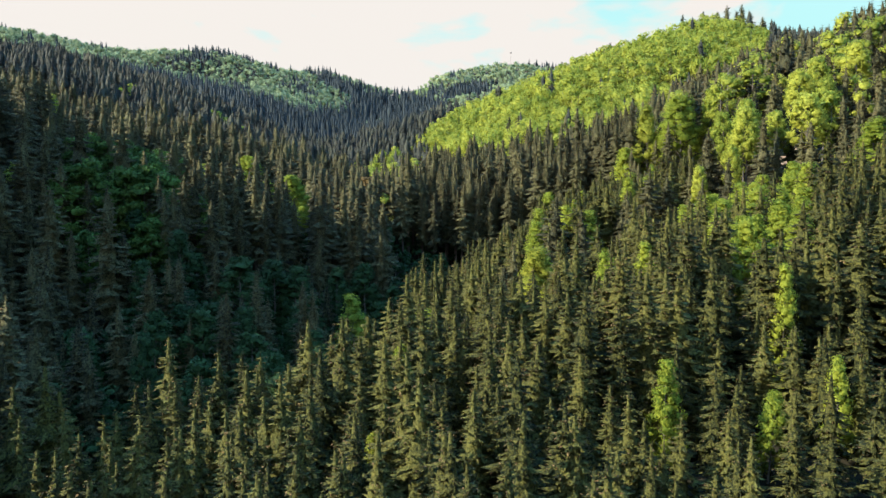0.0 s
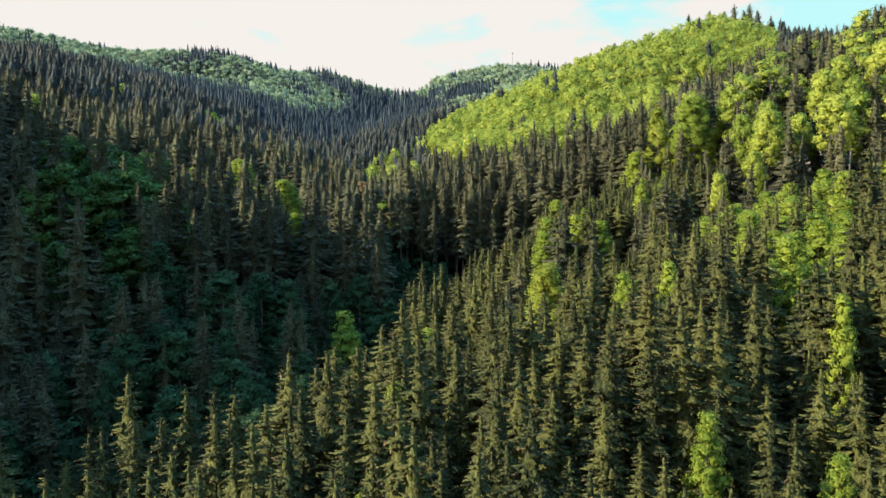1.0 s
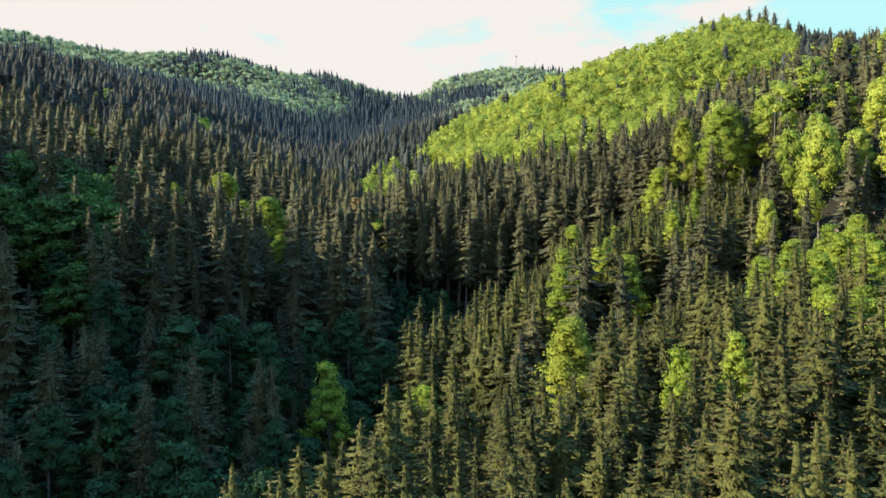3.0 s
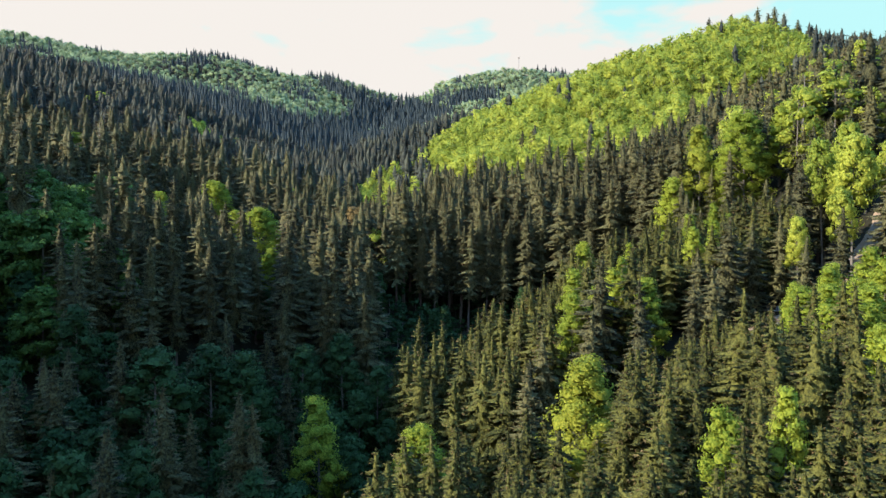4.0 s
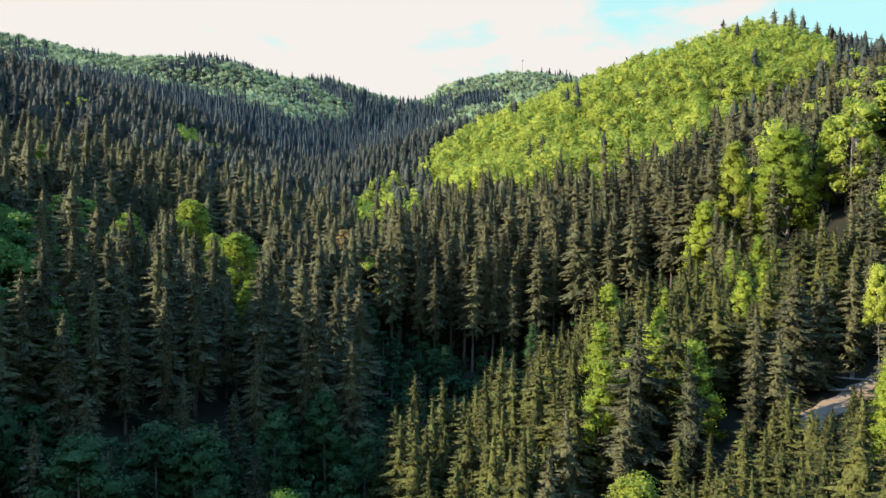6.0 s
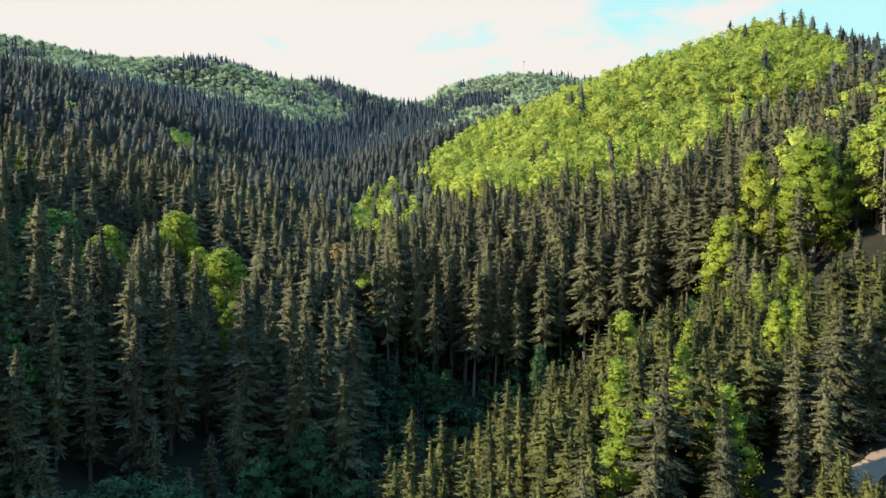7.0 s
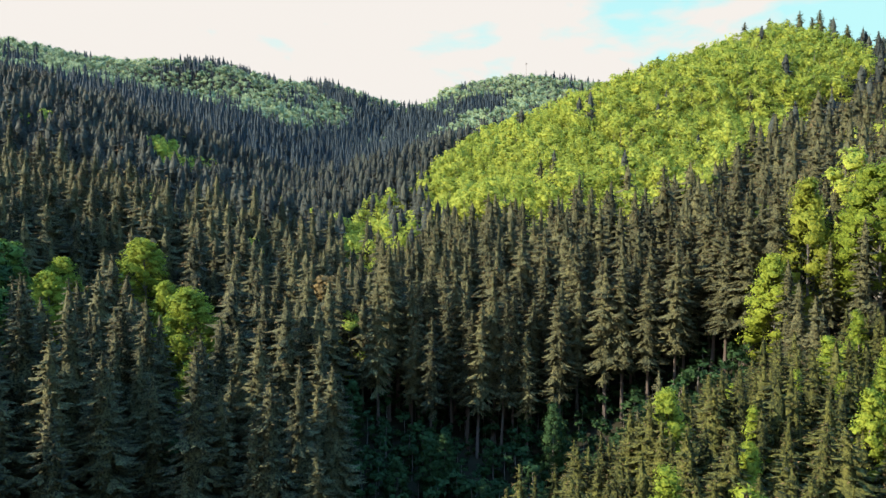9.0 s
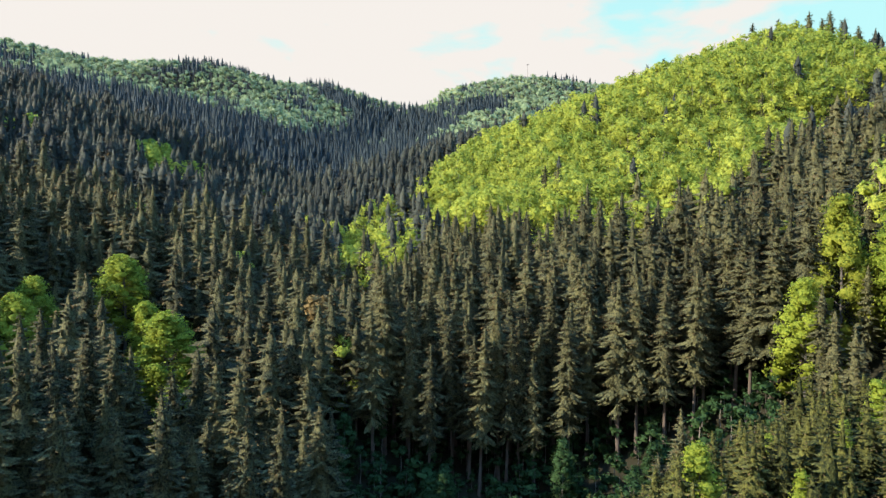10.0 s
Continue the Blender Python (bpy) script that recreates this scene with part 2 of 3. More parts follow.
def dressed(tri, nor):
    """Triangles with the soft normals of the bough or crown they belong to, as (n, 3, 6); each is wound to face its normals."""
    face = np.cross(tri[:, 1] - tri[:, 0], tri[:, 2] - tri[:, 0])
    away = (face * nor.sum(1)).sum(1) < 0
    tri[away], nor[away] = tri[away][:, ::-1], nor[away][:, ::-1]
    return np.concatenate([tri, unit(nor)], -1).astype(np.float32)


def bare(tri):
    """Triangles with their own flat normals, as (n, 3, 6)."""
    face = unit(np.cross(tri[:, 1] - tri[:, 0], tri[:, 2] - tri[:, 0]))
    return np.concatenate([tri, np.repeat(face[:, None], 3, 1)], -1).astype(np.float32)


UP = np.array([0, 0, 1.0])


def spruce_shape(h, r, low, size, count, rng, cone=0.3, sides=7, lean=0.5, gap=0.85, per=5, bole=0.96, thin=0.17, core=(6, 7), droop=1.0, fronds=3, broad=0.13, fill=1.0):
    """A spruce h high with boughs up to r long from the height low * h upward; lean is how fast the crown widens below the tip.
    Whorls of sagging boughs, each of narrow flat fronds, carry count hanging twigs of the length size. Returns stem, needles and cones."""
    rows, z = [], low * h
    while z < h * 0.985:
        k = (z - low * h) / (h - low * h)
        reach = r * (1 - math.exp(-(h - z) * lean / r)) * (0.72 + 0.28 * min(1, (k + 0.04) * 5)) + 0.10
        n = max(4, int(round(per + rng.uniform(-1, 1))))
        a0 = rng.uniform(0, 6.28)
        strong = rng.uniform(0.85, 1.12)
        for i in range(n):
            rows.append((z + rng.uniform(-0.35, 0.35) * gap, a0 + 6.283 * i / n + rng.normal(0, 0.22), reach * strong * rng.uniform(0.6, 1.18), rng.uniform(0.25, 0.75) * droop * (1 - 0.4 * k) - 1.3 * max(0, k - 0.8), k))
        z += gap * rng.uniform(0.8, 1.2) * (1.2 - 0.6 * k)
    lift, turn, reach, fall, k = np.array(rows).T
    flat, flat_n = [], []
    for swing, start, part_of in ((0.0, 0.0, 1.0), (0.55, 0.28, 0.62), (-0.55, 0.34, 0.58))[:fronds]:
        n = len(rows)
        a = (turn + swing * rng.uniform(0.7, 1.3, n))[:, None]
        main = np.stack([np.cos(turn), np.sin(turn), 0 * turn], 1)
        way = np.concatenate([np.cos(a), np.sin(a), 0 * a], 1)
        across = np.concatenate([-np.sin(a), np.cos(a), 0 * a], 1)
        L, F, Z = reach[:, None], fall[:, None] + rng.normal(0, 0.06, (n, 1)), lift[:, None]
        root = main * L * start + UP * (Z - L * F * start + 0.05 * L)
        far = L * part_of * rng.uniform(0.85, 1.1, (n, 1))
        w = L * broad * rng.uniform(0.75, 1.3, (n, 1)) + 0.04
        mid = root + way * far * rng.uniform(0.4, 0.6, (n, 1)) - UP * far * F * 0.55
        end = root + way * far - UP * far * (F - 0.14)
        lf, rt = mid - across * w - UP * w * rng.uniform(0.1, 0.6, (n, 1)), mid + across * w - UP * w * rng.uniform(0.1, 0.6, (n, 1))
        up = unit(way * 0.75 + UP * 0.6 + rng.normal(0, 0.32, (n, 3)))
        flat += [np.stack([root, lf, end], 1), np.stack([root, end, rt], 1)]
        flat_n += [np.stack([up, up - across * 0.6, up + way * 0.4], 1), np.stack([up, up + way * 0.4, up + across * 0.6], 1)]
    flat = dressed(np.concatenate(flat), np.concatenate(flat_n))
    pick = rng.choice(len(rows), count, p=(reach + 0.2) ** 1.25 / ((reach + 0.2) ** 1.25).sum())
    lift, turn, L, fall, k = (q[pick][:, None] for q in (lift, turn, reach, fall, k))
    out = np.concatenate([np.cos(turn), np.sin(turn), 0 * turn], 1)
    side = np.stack([-out[:, 1], out[:, 0], 0 * out[:, 0]], 1)
    s = rng.uniform(0.05, 1.0, (count, 1)) ** 0.42
    away = rng.uniform(-1, 1, (count, 1)) * (0.34 * L * (1.25 - s) + 0.06)
    p = out * L * s + side * away + UP * (lift - L * fall * s + 0.16 * L * s * s - 0.25 * np.abs(away))
    d = out * rng.uniform(0.1, 0.9, (count, 1)) + side * np.sign(away) * rng.uniform(0, 0.9, (count, 1)) + UP * (rng.uniform(-0.95, 0.25, (count, 1)) + 0.8 * np.maximum(0, k - 0.75))
    d = unit(d) * size * rng.uniform(0.55, 1.35, (count, 1)) * (1 - 0.3 * k)
    b = unit(np.cross(d, rng.normal(0, 0.8, (count, 3)) + out + UP * 0.5)) * size * rng.uniform(0.7, 1.3, (count, 1)) * thin
    nor = unit(out * 0.85 + UP * 0.45 + side * np.clip(away / (0.25 * L + 0.1), -1, 1) * 0.6 + rng.normal(0, 0.5, (count, 3)))
    tri = dressed(np.stack([p - b, p + b, p + d], 1), np.repeat(nor[:, None], 3, 1))
    brown = rng.random(count) < cone * 2.3 * k[:, 0] ** 1.25 * (0.4 + 0.6 * s[:, 0])
    mid = tri[brown][..., :3].mean(1, keepdims=True)
    tri[brown, :, :3] = mid + (tri[brown][..., :3] - mid) * 0.62     # cones are smaller than twigs
    # ragged inner mass of twigs and old needles
    m, levels = core
    ring = []
    for j in range(levels + 1):
        q = j / levels
        z = h * (low + (0.965 - low) * q)
        wide = (r * (1 - math.exp(-(h - z) * lean / r)) + 0.03) * (0.46 if j % 2 else 0.28) * fill * (0.55 if j == 0 else 1.0)
        ring.append([np.array([math.cos((i + 0.5 * (j % 2)) * 6.283 / m), math.sin((i + 0.5 * (j % 2)) * 6.283 / m), 0]) * wide * rng.uniform(0.7, 1.25) + UP * (z + rng.uniform(-0.3, 0.3) * gap) for i in range(m)])
    mass = np.array([t for lo, hi in zip(ring, ring[1:]) for i in range(m) for t in ((lo[i], lo[(i + 1) % m], hi[i]), (lo[(i + 1) % m], hi[(i + 1) % m], hi[i]))])
    mass_n = unit(mass * (1, 1, 0)) + UP * 0.35
    tip = np.array([(UP * (h - 0.9 - gap) + v, UP * (h - 0.9 - gap) - v, UP * h) for v in (np.array([math.cos(i * 2.1), math.sin(i * 2.1), 0]) * (0.05 + 0.12 * size) for i in range(3))])
    solid = np.concatenate([flat, dressed(mass, mass_n), dressed(tip, np.repeat((tip[:, :1] * (3, 3, 0) + UP * 0.4), 3, 1))])
    wood = bare(stem(h, 0.009 * h + 0.02, sides, 0.05, rng, bole))
    return wood, np.concatenate([tri[~brown], solid]), tri[brown]


GOLDEN = (1 + 5 ** 0.5) / 2
ICO = unit(np.array([(-1, GOLDEN, 0), (1, GOLDEN, 0), (-1, -GOLDEN, 0), (1, -GOLDEN, 0), (0, -1, GOLDEN), (0, 1, GOLDEN), (0, -1, -GOLDEN), (0, 1, -GOLDEN), (GOLDEN, 0, -1), (GOLDEN, 0, 1), (-GOLDEN, 0, -1), (-GOLDEN, 0, 1)]))
ICO_SIDE = ICO[np.array([t for t in itertools.combinations(range(12), 3) if all(np.linalg.norm(ICO[a] - ICO[b]) < 1.1 for a, b in itertools.combinations(t, 2))])]


def broadleaf_shape(h, r, low, spray, rng, count, sides=7, layered=0.5, peak=0.0, lobes=0, dome=0.7, heart_size=0.95):
    """A beech: stem, limbs, and leaf sprays in uneven lobes held on the limbs; peak draws the crown to a point, layered flattens the lobes
    into tiers. Returns stem, leaves, limbs."""
    wood = [bare(stem(h * 0.88, 0.010 * h + 0.03, sides, 0.25, rng))]
    n = lobes or int(min(60, max(9, count / 70)))
    heart = np.array([0, 0, h * (low + (1 - low) * 0.42)])
    leaf = []
    flat = 1.0 - 0.3 * min(1.2, layered)
    each = max(4, int(count / n))
    for i in range(n):
        k = (i + 0.5) / n
        foot = 0.20 + 0.2 * peak
        full = math.sin(math.pi * (foot + (0.94 - foot) * k ** 0.9)) ** dome * (1 - peak * k)
        a = i * 2.4 + rng.normal(0, 0.35)
        d = r * full * rng.uniform(0.45, 0.95)
        c = np.array([math.cos(a) * d, math.sin(a) * d, h * (low + 0.06 + (0.88 - low) * k ** 0.85) - 0.10 * d + rng.normal(0, 0.2)])
        cr = r * rng.uniform(0.26, 0.44) * (1 - 0.45 * peak * k) * (1.25 if n < 14 else 1.0 if n < 62 else 0.8)
        shape = np.array([1.15, 1.15, flat])
        if count > 600 and d > 0.6:
            p0 = np.array([0, 0, max(low * h * 0.8, c[2] - d * rng.uniform(0.6, 1.0))])
            w = np.array([-math.sin(a), math.cos(a), 0]) * 0.05
            wood.append(bare(np.array([(p0 - w, p0 + w, c), (p0 - (0, 0, 0.06), p0 + (0, 0, 0.06), c)])))
        # the lobe's inner twigs and leaves
        warp = ICO_SIDE * (0.62 + 0.16 * np.sin(ICO_SIDE.sum(-1, keepdims=True) * 5 + i))
        mass = c + warp * cr * shape * heart_size
        leaf.append(dressed(mass.copy(), ICO_SIDE * 0.7 + unit(mass - heart) * 0.9))
        u = unit(rng.normal(0, 1, (each, 3)) + unit(c - heart) * 0.55 + UP * 0.25)
        p = c + u * rng.uniform(0.62, 1.08, (each, 1)) * cr * shape
        face = u * (1, 1, 0.8) + rng.normal(0, 0.55, (each, 3)) + UP * 0.35
        d = unit(np.cross(face, rng.normal(0, 1, (each, 3)))) * spray * rng.uniform(0.6, 1.3, (each, 1))
        w = unit(np.cross(d, face)) * spray * rng.uniform(0.35, 0.6, (each, 1))
        soft = unit(u * 0.5 + unit(p - heart) * 0.75 + UP * 0.15 + rng.normal(0, 0.42, (each, 3)))
        leaf.append(dressed(np.stack([p - w - d * 0.4, p + w - d * 0.4, p + d * 0.6], 1), np.repeat(soft[:, None], 3, 1)))
    return wood[0], np.concatenate(leaf), np.concatenate(wood[1:]) if len(wood) > 1 else np.zeros((0, 3, 6), np.float32)


def tri_mesh(name, tris, *mats):
    """One mesh of several arrays of triangles, a material to each array."""
    slot = np.concatenate([np.full(len(t), i) for i, t in enumerate(tris)])
    tris = np.concatenate([t for t in tris if len(t)])
    soft = tris[..., 3:].reshape(-1, 3) if tris.shape[2] == 6 else None
    return mesh_of(name, tris[..., :3].reshape(-1, 3), np.arange(len(tris) * 3).reshape(-1, 3), mats, slot, normal=soft)


def part(name, me, parent, label=""):
    ob = new(name, me)
    ob.parent = parent
    if label:
        tagged(ob, label)
    return ob


def spruce_thing(h, r, low, size, count, seed, label, group, mat=None, **more):
    rng = np.random.default_rng(seed)
    wood, leaf, brown = spruce_shape(h, r, low, size, count, rng, **more)
    root = tagged(new("spruce_tree"), label, "spruce tree", group)
    part("trunk", tri_mesh("spruce_trunk", [wood], bark), root)
    part("crown", tri_mesh("spruce_crown", [leaf, brown], mat or needles, cones), root)
    return root


def beech_thing(h, r, low, spray, seed, label, count, mat=None, name="beech_tree", category="beech tree", group="beeches among the spruces", wood_mat=None, **more):
    rng = np.random.default_rng(seed)
    wood, leaf, limbs = broadleaf_shape(h, r, low, spray, rng, count, **more)
    root = tagged(new(name), label, category, group)
    part("trunk", tri_mesh("beech_trunk", [wood], wood_mat or grey_bark), root)
    part("crown", tri_mesh("beech_crown", [leaf, limbs], mat or leaves, wood_mat or grey_bark), root)
    return root


def stand(kind, shapes, mats, place, label, category):
    """Many trees as one mesh. shapes: variants, each a tuple of triangle arrays; place: rows of x, y, z, scale, widening, turn."""
    rng = np.random.default_rng(len(place))
    pick = rng.integers(0, len(shapes), len(place))
    tone = rng.random(len(place))
    tris, soft, slot, tint = [], [], [], []
    for i, shape in enumerate(shapes):
        rows = place[pick == i]
        t = tone[pick == i]
        if not len(rows):
            continue
        ca, sa = np.cos(rows[:, 5]), np.sin(rows[:, 5])
        for j, part_tris in enumerate(shape):
            if not len(part_tris):
                continue
            p = part_tris[..., :3].reshape(1, -1, 3) * rows[:, 3][:, None, None]
            m = part_tris[..., 3:].reshape(1, -1, 3)
            x, y = p[..., 0] * rows[:, 4:5], p[..., 1] * rows[:, 4:5]
            q = np.stack([x * ca[:, None] - y * sa[:, None] + rows[:, 0:1], x * sa[:, None] + y * ca[:, None] + rows[:, 1:2], p[..., 2] + rows[:, 2:3]], -1)
            tris.append(q.astype(np.float32).reshape(-1, 3, 3))
            turned = np.stack([m[..., 0] * ca[:, None] - m[..., 1] * sa[:, None], m[..., 0] * sa[:, None] + m[..., 1] * ca[:, None], m[..., 2] + 0 * ca[:, None]], -1)
            soft.append(turned.astype(np.float32).reshape(-1, 3))
            slot.append(np.full(len(part_tris) * len(rows), j))
            tint.append(np.repeat(t, len(part_tris)))
    tris = np.concatenate(tris)
    me = mesh_of(kind, tris.reshape(-1, 3), np.arange(len(tris) * 3).reshape(-1, 3), mats, np.concatenate(slot), np.concatenate(tint), np.concatenate(soft))
    return tagged(new(kind, me), label, category, kind="stuff")


# ---- which trees grow where ----
HILL_WOOD = [(-15, 450), (-8, 365), (31, 306), (46, 284), (60, 290), (82, 312), (104, 336), (128, 356), (185, 420), (215, 470), (225, 560), (20, 560)]
EAST_WOOD = [(68, 163), (95, 150), (122, 165), (175, 300), (150, 370), (100, 272), (80, 222), (74, 190)]
LOW_WOOD = [(-49, 401), (-29, 452), (-8, 361), (-11, 312), (-30, 309)]
SHADE_WOOD = [(-105, 217), (-88, 249), (-57, 165), (-66, 139), (-80, 145)]
DELL = [(-64, 90), (-34, 94), (-18, 99), (-6, 116), (4, 146), (-10, 186), (-30, 182), (-48, 166), (-62, 136)]
WEST_PATCH = [(-165, 500), (-150, 430), (-118, 395), (-108, 420), (-125, 480)]
NEAR_STAND = [(-50, 40), (80, 10), (84, 130), (66, 150), (44, 147), (26, 145), (12, 137), (0, 124), (-9, 107), (-13, 100), (-21, 95), (-32, 92), (-47, 79)]
MID_STAND = [(-4, 158), (6, 146), (30, 153), (44, 158), (60, 166), (64, 182), (58, 198), (46, 208), (32, 206), (18, 192), (6, 186), (-8, 180), (-11, 168)]
GULLY = [(-16, 192), (-8, 181), (6, 187), (18, 192), (30, 206), (46, 208), (54, 222), (40, 230), (14, 233), (-15, 229)]
TALL_STAND = [(-15, 229), (14, 233), (40, 230), (54, 222), (62, 220), (60, 252), (30, 300), (-12, 300)]
FAR_DARK = [(-160, 880), (-60, 860), (10, 1100), (-60, 1290), (-235, 1345), (-215, 1260), (-150, 1200)]
FAR_PATCH = [(-5, 1130), (75, 1160), (70, 1260), (15, 1250)]
# spruces mixed in here to darken the hill's shaded flank
HILL_SHADE = [(126, 352), (146, 338), (196, 402), (192, 428), (160, 412)]
SPRUCE_BAND = [(52, 228), (76, 224), (92, 238), (132, 330), (126, 352), (104, 334), (82, 310), (60, 288)]
SADDLE = [(-98, 1285), (-28, 1285), (-20, 1420), (-98, 1420)]
TRACK = [(42, 150), (51, 153.8), (58, 157.5), (76, 172), (88, 184), (104, 187), (140, 200)]


def inside(x, y, loop):
    """Which of the places lie inside the loop of corners."""
    hit = np.zeros(np.shape(x), bool)
    for (x0, y0), (x1, y1) in zip(loop, loop[1:] + loop[:1]):
        cross = (y0 > y) != (y1 > y)
        hit ^= cross & (x < (x1 - x0) * (y - y0) / ((y1 - y0) or 1e-9) + x0)
    return hit


def off_track(x, y):
    """Distance from the middle of the skid track."""
    best = np.full(np.shape(x), 1e9)
    for (x0, y0), (x1, y1) in zip(TRACK, TRACK[1:]):
        dx, dy = x1 - x0, y1 - y0
        t = np.clip(((x - x0) * dx + (y - y0) * dy) / (dx * dx + dy * dy), 0, 1)
        best = np.minimum(best, np.hypot(x - x0 - t * dx, y - y0 - t * dy))
    return best


def below_track(x, y):
    """The strip on the valley side of the track where the growth stays low."""
    return (off_track(x, y) < 9) & (y < 150.8 + (x - 44) * 0.46) & (x > 40) & (x < 92)


def leafy(x, y):
    """Share of broadleaved trees."""
    s = np.full(x.shape, 0.012)
    for loop, share in ((HILL_WOOD, 0.985), (EAST_WOOD, 0.25), (LOW_WOOD, 0.75), (SHADE_WOOD, 0.8), (DELL, 0.4), (WEST_PATCH, 0.92), (HILL_SHADE, 0.35), (SPRUCE_BAND, 0.06), (TALL_STAND, 0.0), (MID_STAND, 0.0)):
        s[inside(x, y, loop)] = share
    return s


def jittered(x0, x1, y0, y1, gap, seed):
    rng = np.random.default_rng(seed)
    gx, gy = np.meshgrid(np.arange(x0, x1, gap), np.arange(y0, y1, gap))
    gx = gx + (np.arange(gx.shape[0]) % 2)[:, None] * gap * 0.5
    return gx.ravel() + rng.uniform(-0.45, 0.45, gx.size) * gap, gy.ravel() + rng.uniform(-0.45, 0.45, gx.size) * gap, rng


def rows_for(x, y, tall, rng, spread=0.2):
    return np.stack([x, y, land(x, y) - 0.1, tall * rng.normal(1, spread, len(x)).clip(0.6, 1.3), rng.uniform(0.85, 1.2, len(x)), rng.uniform(0, 6.283, len(x))], 1)


def put(ob, x, y, scale, rng, wide=1.0, first=False):
    """Stand a tree on the ground."""
    m = pose(x, y, float(land(x, y)) - 0.1, rng.normal(0, 1.5), rng.normal(0, 1.5), rng.uniform(0, 360)) @ Matrix.Diagonal((scale * wide, scale * wide, scale, 1))
    if first:
        ob.matrix_basis = m
        return ob
    return copy_thing(ob, m @ Matrix.Diagonal((1 / ob.scale[0], 1 / ob.scale[1], 1 / ob.scale[2], 1)))


def place_all(shapes, spots, rng):
    """Spots are (x, y, scale, widening); the first ones take the grown shapes themselves, the others copies."""
    used = set()
    for i, (x, y, sc, wide) in enumerate(spots):
        k = i % len(shapes)
        put(shapes[k], x, y, sc, rng, wide, k not in used)
        used.add(k)


def copies(shapes, rows, rng):
    """One tree of its own for every row of x, y, z, scale, widening, turn; the grown shapes stand on the first rows."""
    place_all(shapes, [(r[0], r[1], r[3], r[4]) for r in rows], rng)


# ---- single trees ----
rng = np.random.default_rng(11)
BRIGHT = [  # bright broadleaves between the spruces: x, y, scale, widening
    (-136, 255, 1.2, 0.9), (-124, 286, 0.98, 1.1), (-68.5, 258.5, 1.1, 1.3), (-47.5, 230, 1.1, 1.3), (-42, 217, 0.72, 1.0), (-79.6, 245, 1.05, 1.0), (-77, 234, 1.08, 1.0), (-60, 250, 0.9, 1.0),
    (-2.4, 142, 1.0, 1.0),
    (-14, 333, 0.8, 0.8), (24, 294, 0.75, 0.8)]
HEDGE = [  # low bright broadleaves at the edge of the near stand and in it
    (47, 140, 0.56, 0.9), (52, 141, 0.6, 1.0), (58, 135, 0.64, 1.1), (63, 130, 0.66, 1.1), (51, 117, 0.74, 1.0), (66, 138, 0.7, 1.0), (55, 134, 0.64, 1.1), (43.5, 131.5, 0.68, 1.1), (50, 131, 0.63, 1.1), (48, 124, 0.66, 1.1),
    (40, 96, 0.78, 0.9), (43, 100, 0.74, 0.9), (37, 93, 0.7, 0.7), (21, 68, 0.64, 0.7), (29, 64, 0.46, 0.8), (35, 64, 0.52, 0.7), (35, 75, 0.8, 0.5), (-4.6, 87, 0.75, 0.6), (23, 100, 0.78, 0.8), (28, 101, 0.75, 0.7), (74, 120, 0.85, 1.2), (80, 136, 0.85, 1.2), (60, 120, 0.8, 1.0),
    (56, 128, 0.66, 1.0), (45, 136, 0.6, 0.9), (48, 187, 0.7, 0.9), (43, 168, 0.7, 0.8), 
    (56, 194, 0.7, 0.7), 
    (44, 176, 0.6, 0.8), (50, 178, 0.62, 0.8), (33, 172, 0.6, 0.7), (47, 170, 0.62, 0.8), (36, 186, 0.55, 0.8), (42, 182, 0.55, 0.7), (55, 186, 0.6, 0.8), (30, 166, 0.65, 0.7), (52, 190, 0.6, 0.8),
    (22, 165, 0.8, 0.9), (26.6, 180.5, 0.76, 1.0), (27, 158, 0.8, 1.0), (31, 153, 0.72, 1.0), (20, 154, 0.95, 0.8), (24, 155, 0.82, 0.9), (-18.2, 147.5, 1.12, 0.9), (54.5, 217, 1.1, 1.0), (78, 214, 1.0, 0.9)]
BRIGHT_PATCH = [(36, 91), (45, 92), (68, 126), (67, 143), (46, 143), (43, 124)]
gx, gy = np.meshgrid(np.arange(36, 70, 4.6), np.arange(92, 144, 4.4))
gx = gx + (np.arange(gx.shape[0]) % 2)[:, None] * 2.3
HEDGE += [(px + noise.noise((px, py, 1)) * 1.5, py + noise.noise((px, py, 4)) * 1.5, 0.66 + 0.1 * noise.noise((px, py, 7)), 1.05) for px, py in zip(gx.ravel(), gy.ravel())
          if inside(px, py, BRIGHT_PATCH) and min(math.hypot(px - q[0], py - q[1]) for q in HEDGE) > 3.4]
EAST = [  # beeches with bare lower trunks above the track
    (67, 162.5, 1.22, 0.7), (65, 168, 1.2, 0.6), (77, 155, 1.15, 0.8), (76, 166, 0.95, 0.75), (72, 173, 1.15, 0.7), (85, 175, 1.15, 0.75), (92, 180, 1.1, 0.8), (85, 164, 1.1, 0.75), (62.3, 156, 0.9, 0.6), (55, 155.5, 0.78, 0.55), (100, 178, 1.1, 0.8)]
bright_shapes = [beech_thing(19 + i % 3, 5.2, 0.16, 0.34, 100 + i, "beech with fresh bright green leaves among dark spruces", 7000, fresh_leaves, layered=0.5, peak=0.4, lobes=84, heart_size=0.8) for i in range(4)]
place_all(bright_shapes, BRIGHT, rng)
hedge_shapes = [beech_thing(19, 4.8, 0.06, 0.36, 120 + i, "low young beech with vivid yellow-green leaves on the slope", 3600, fresh_leaves, layered=0.8, peak=0.6, group="young beeches in the near stand") for i in range(3)]
place_all(hedge_shapes, HEDGE, rng)
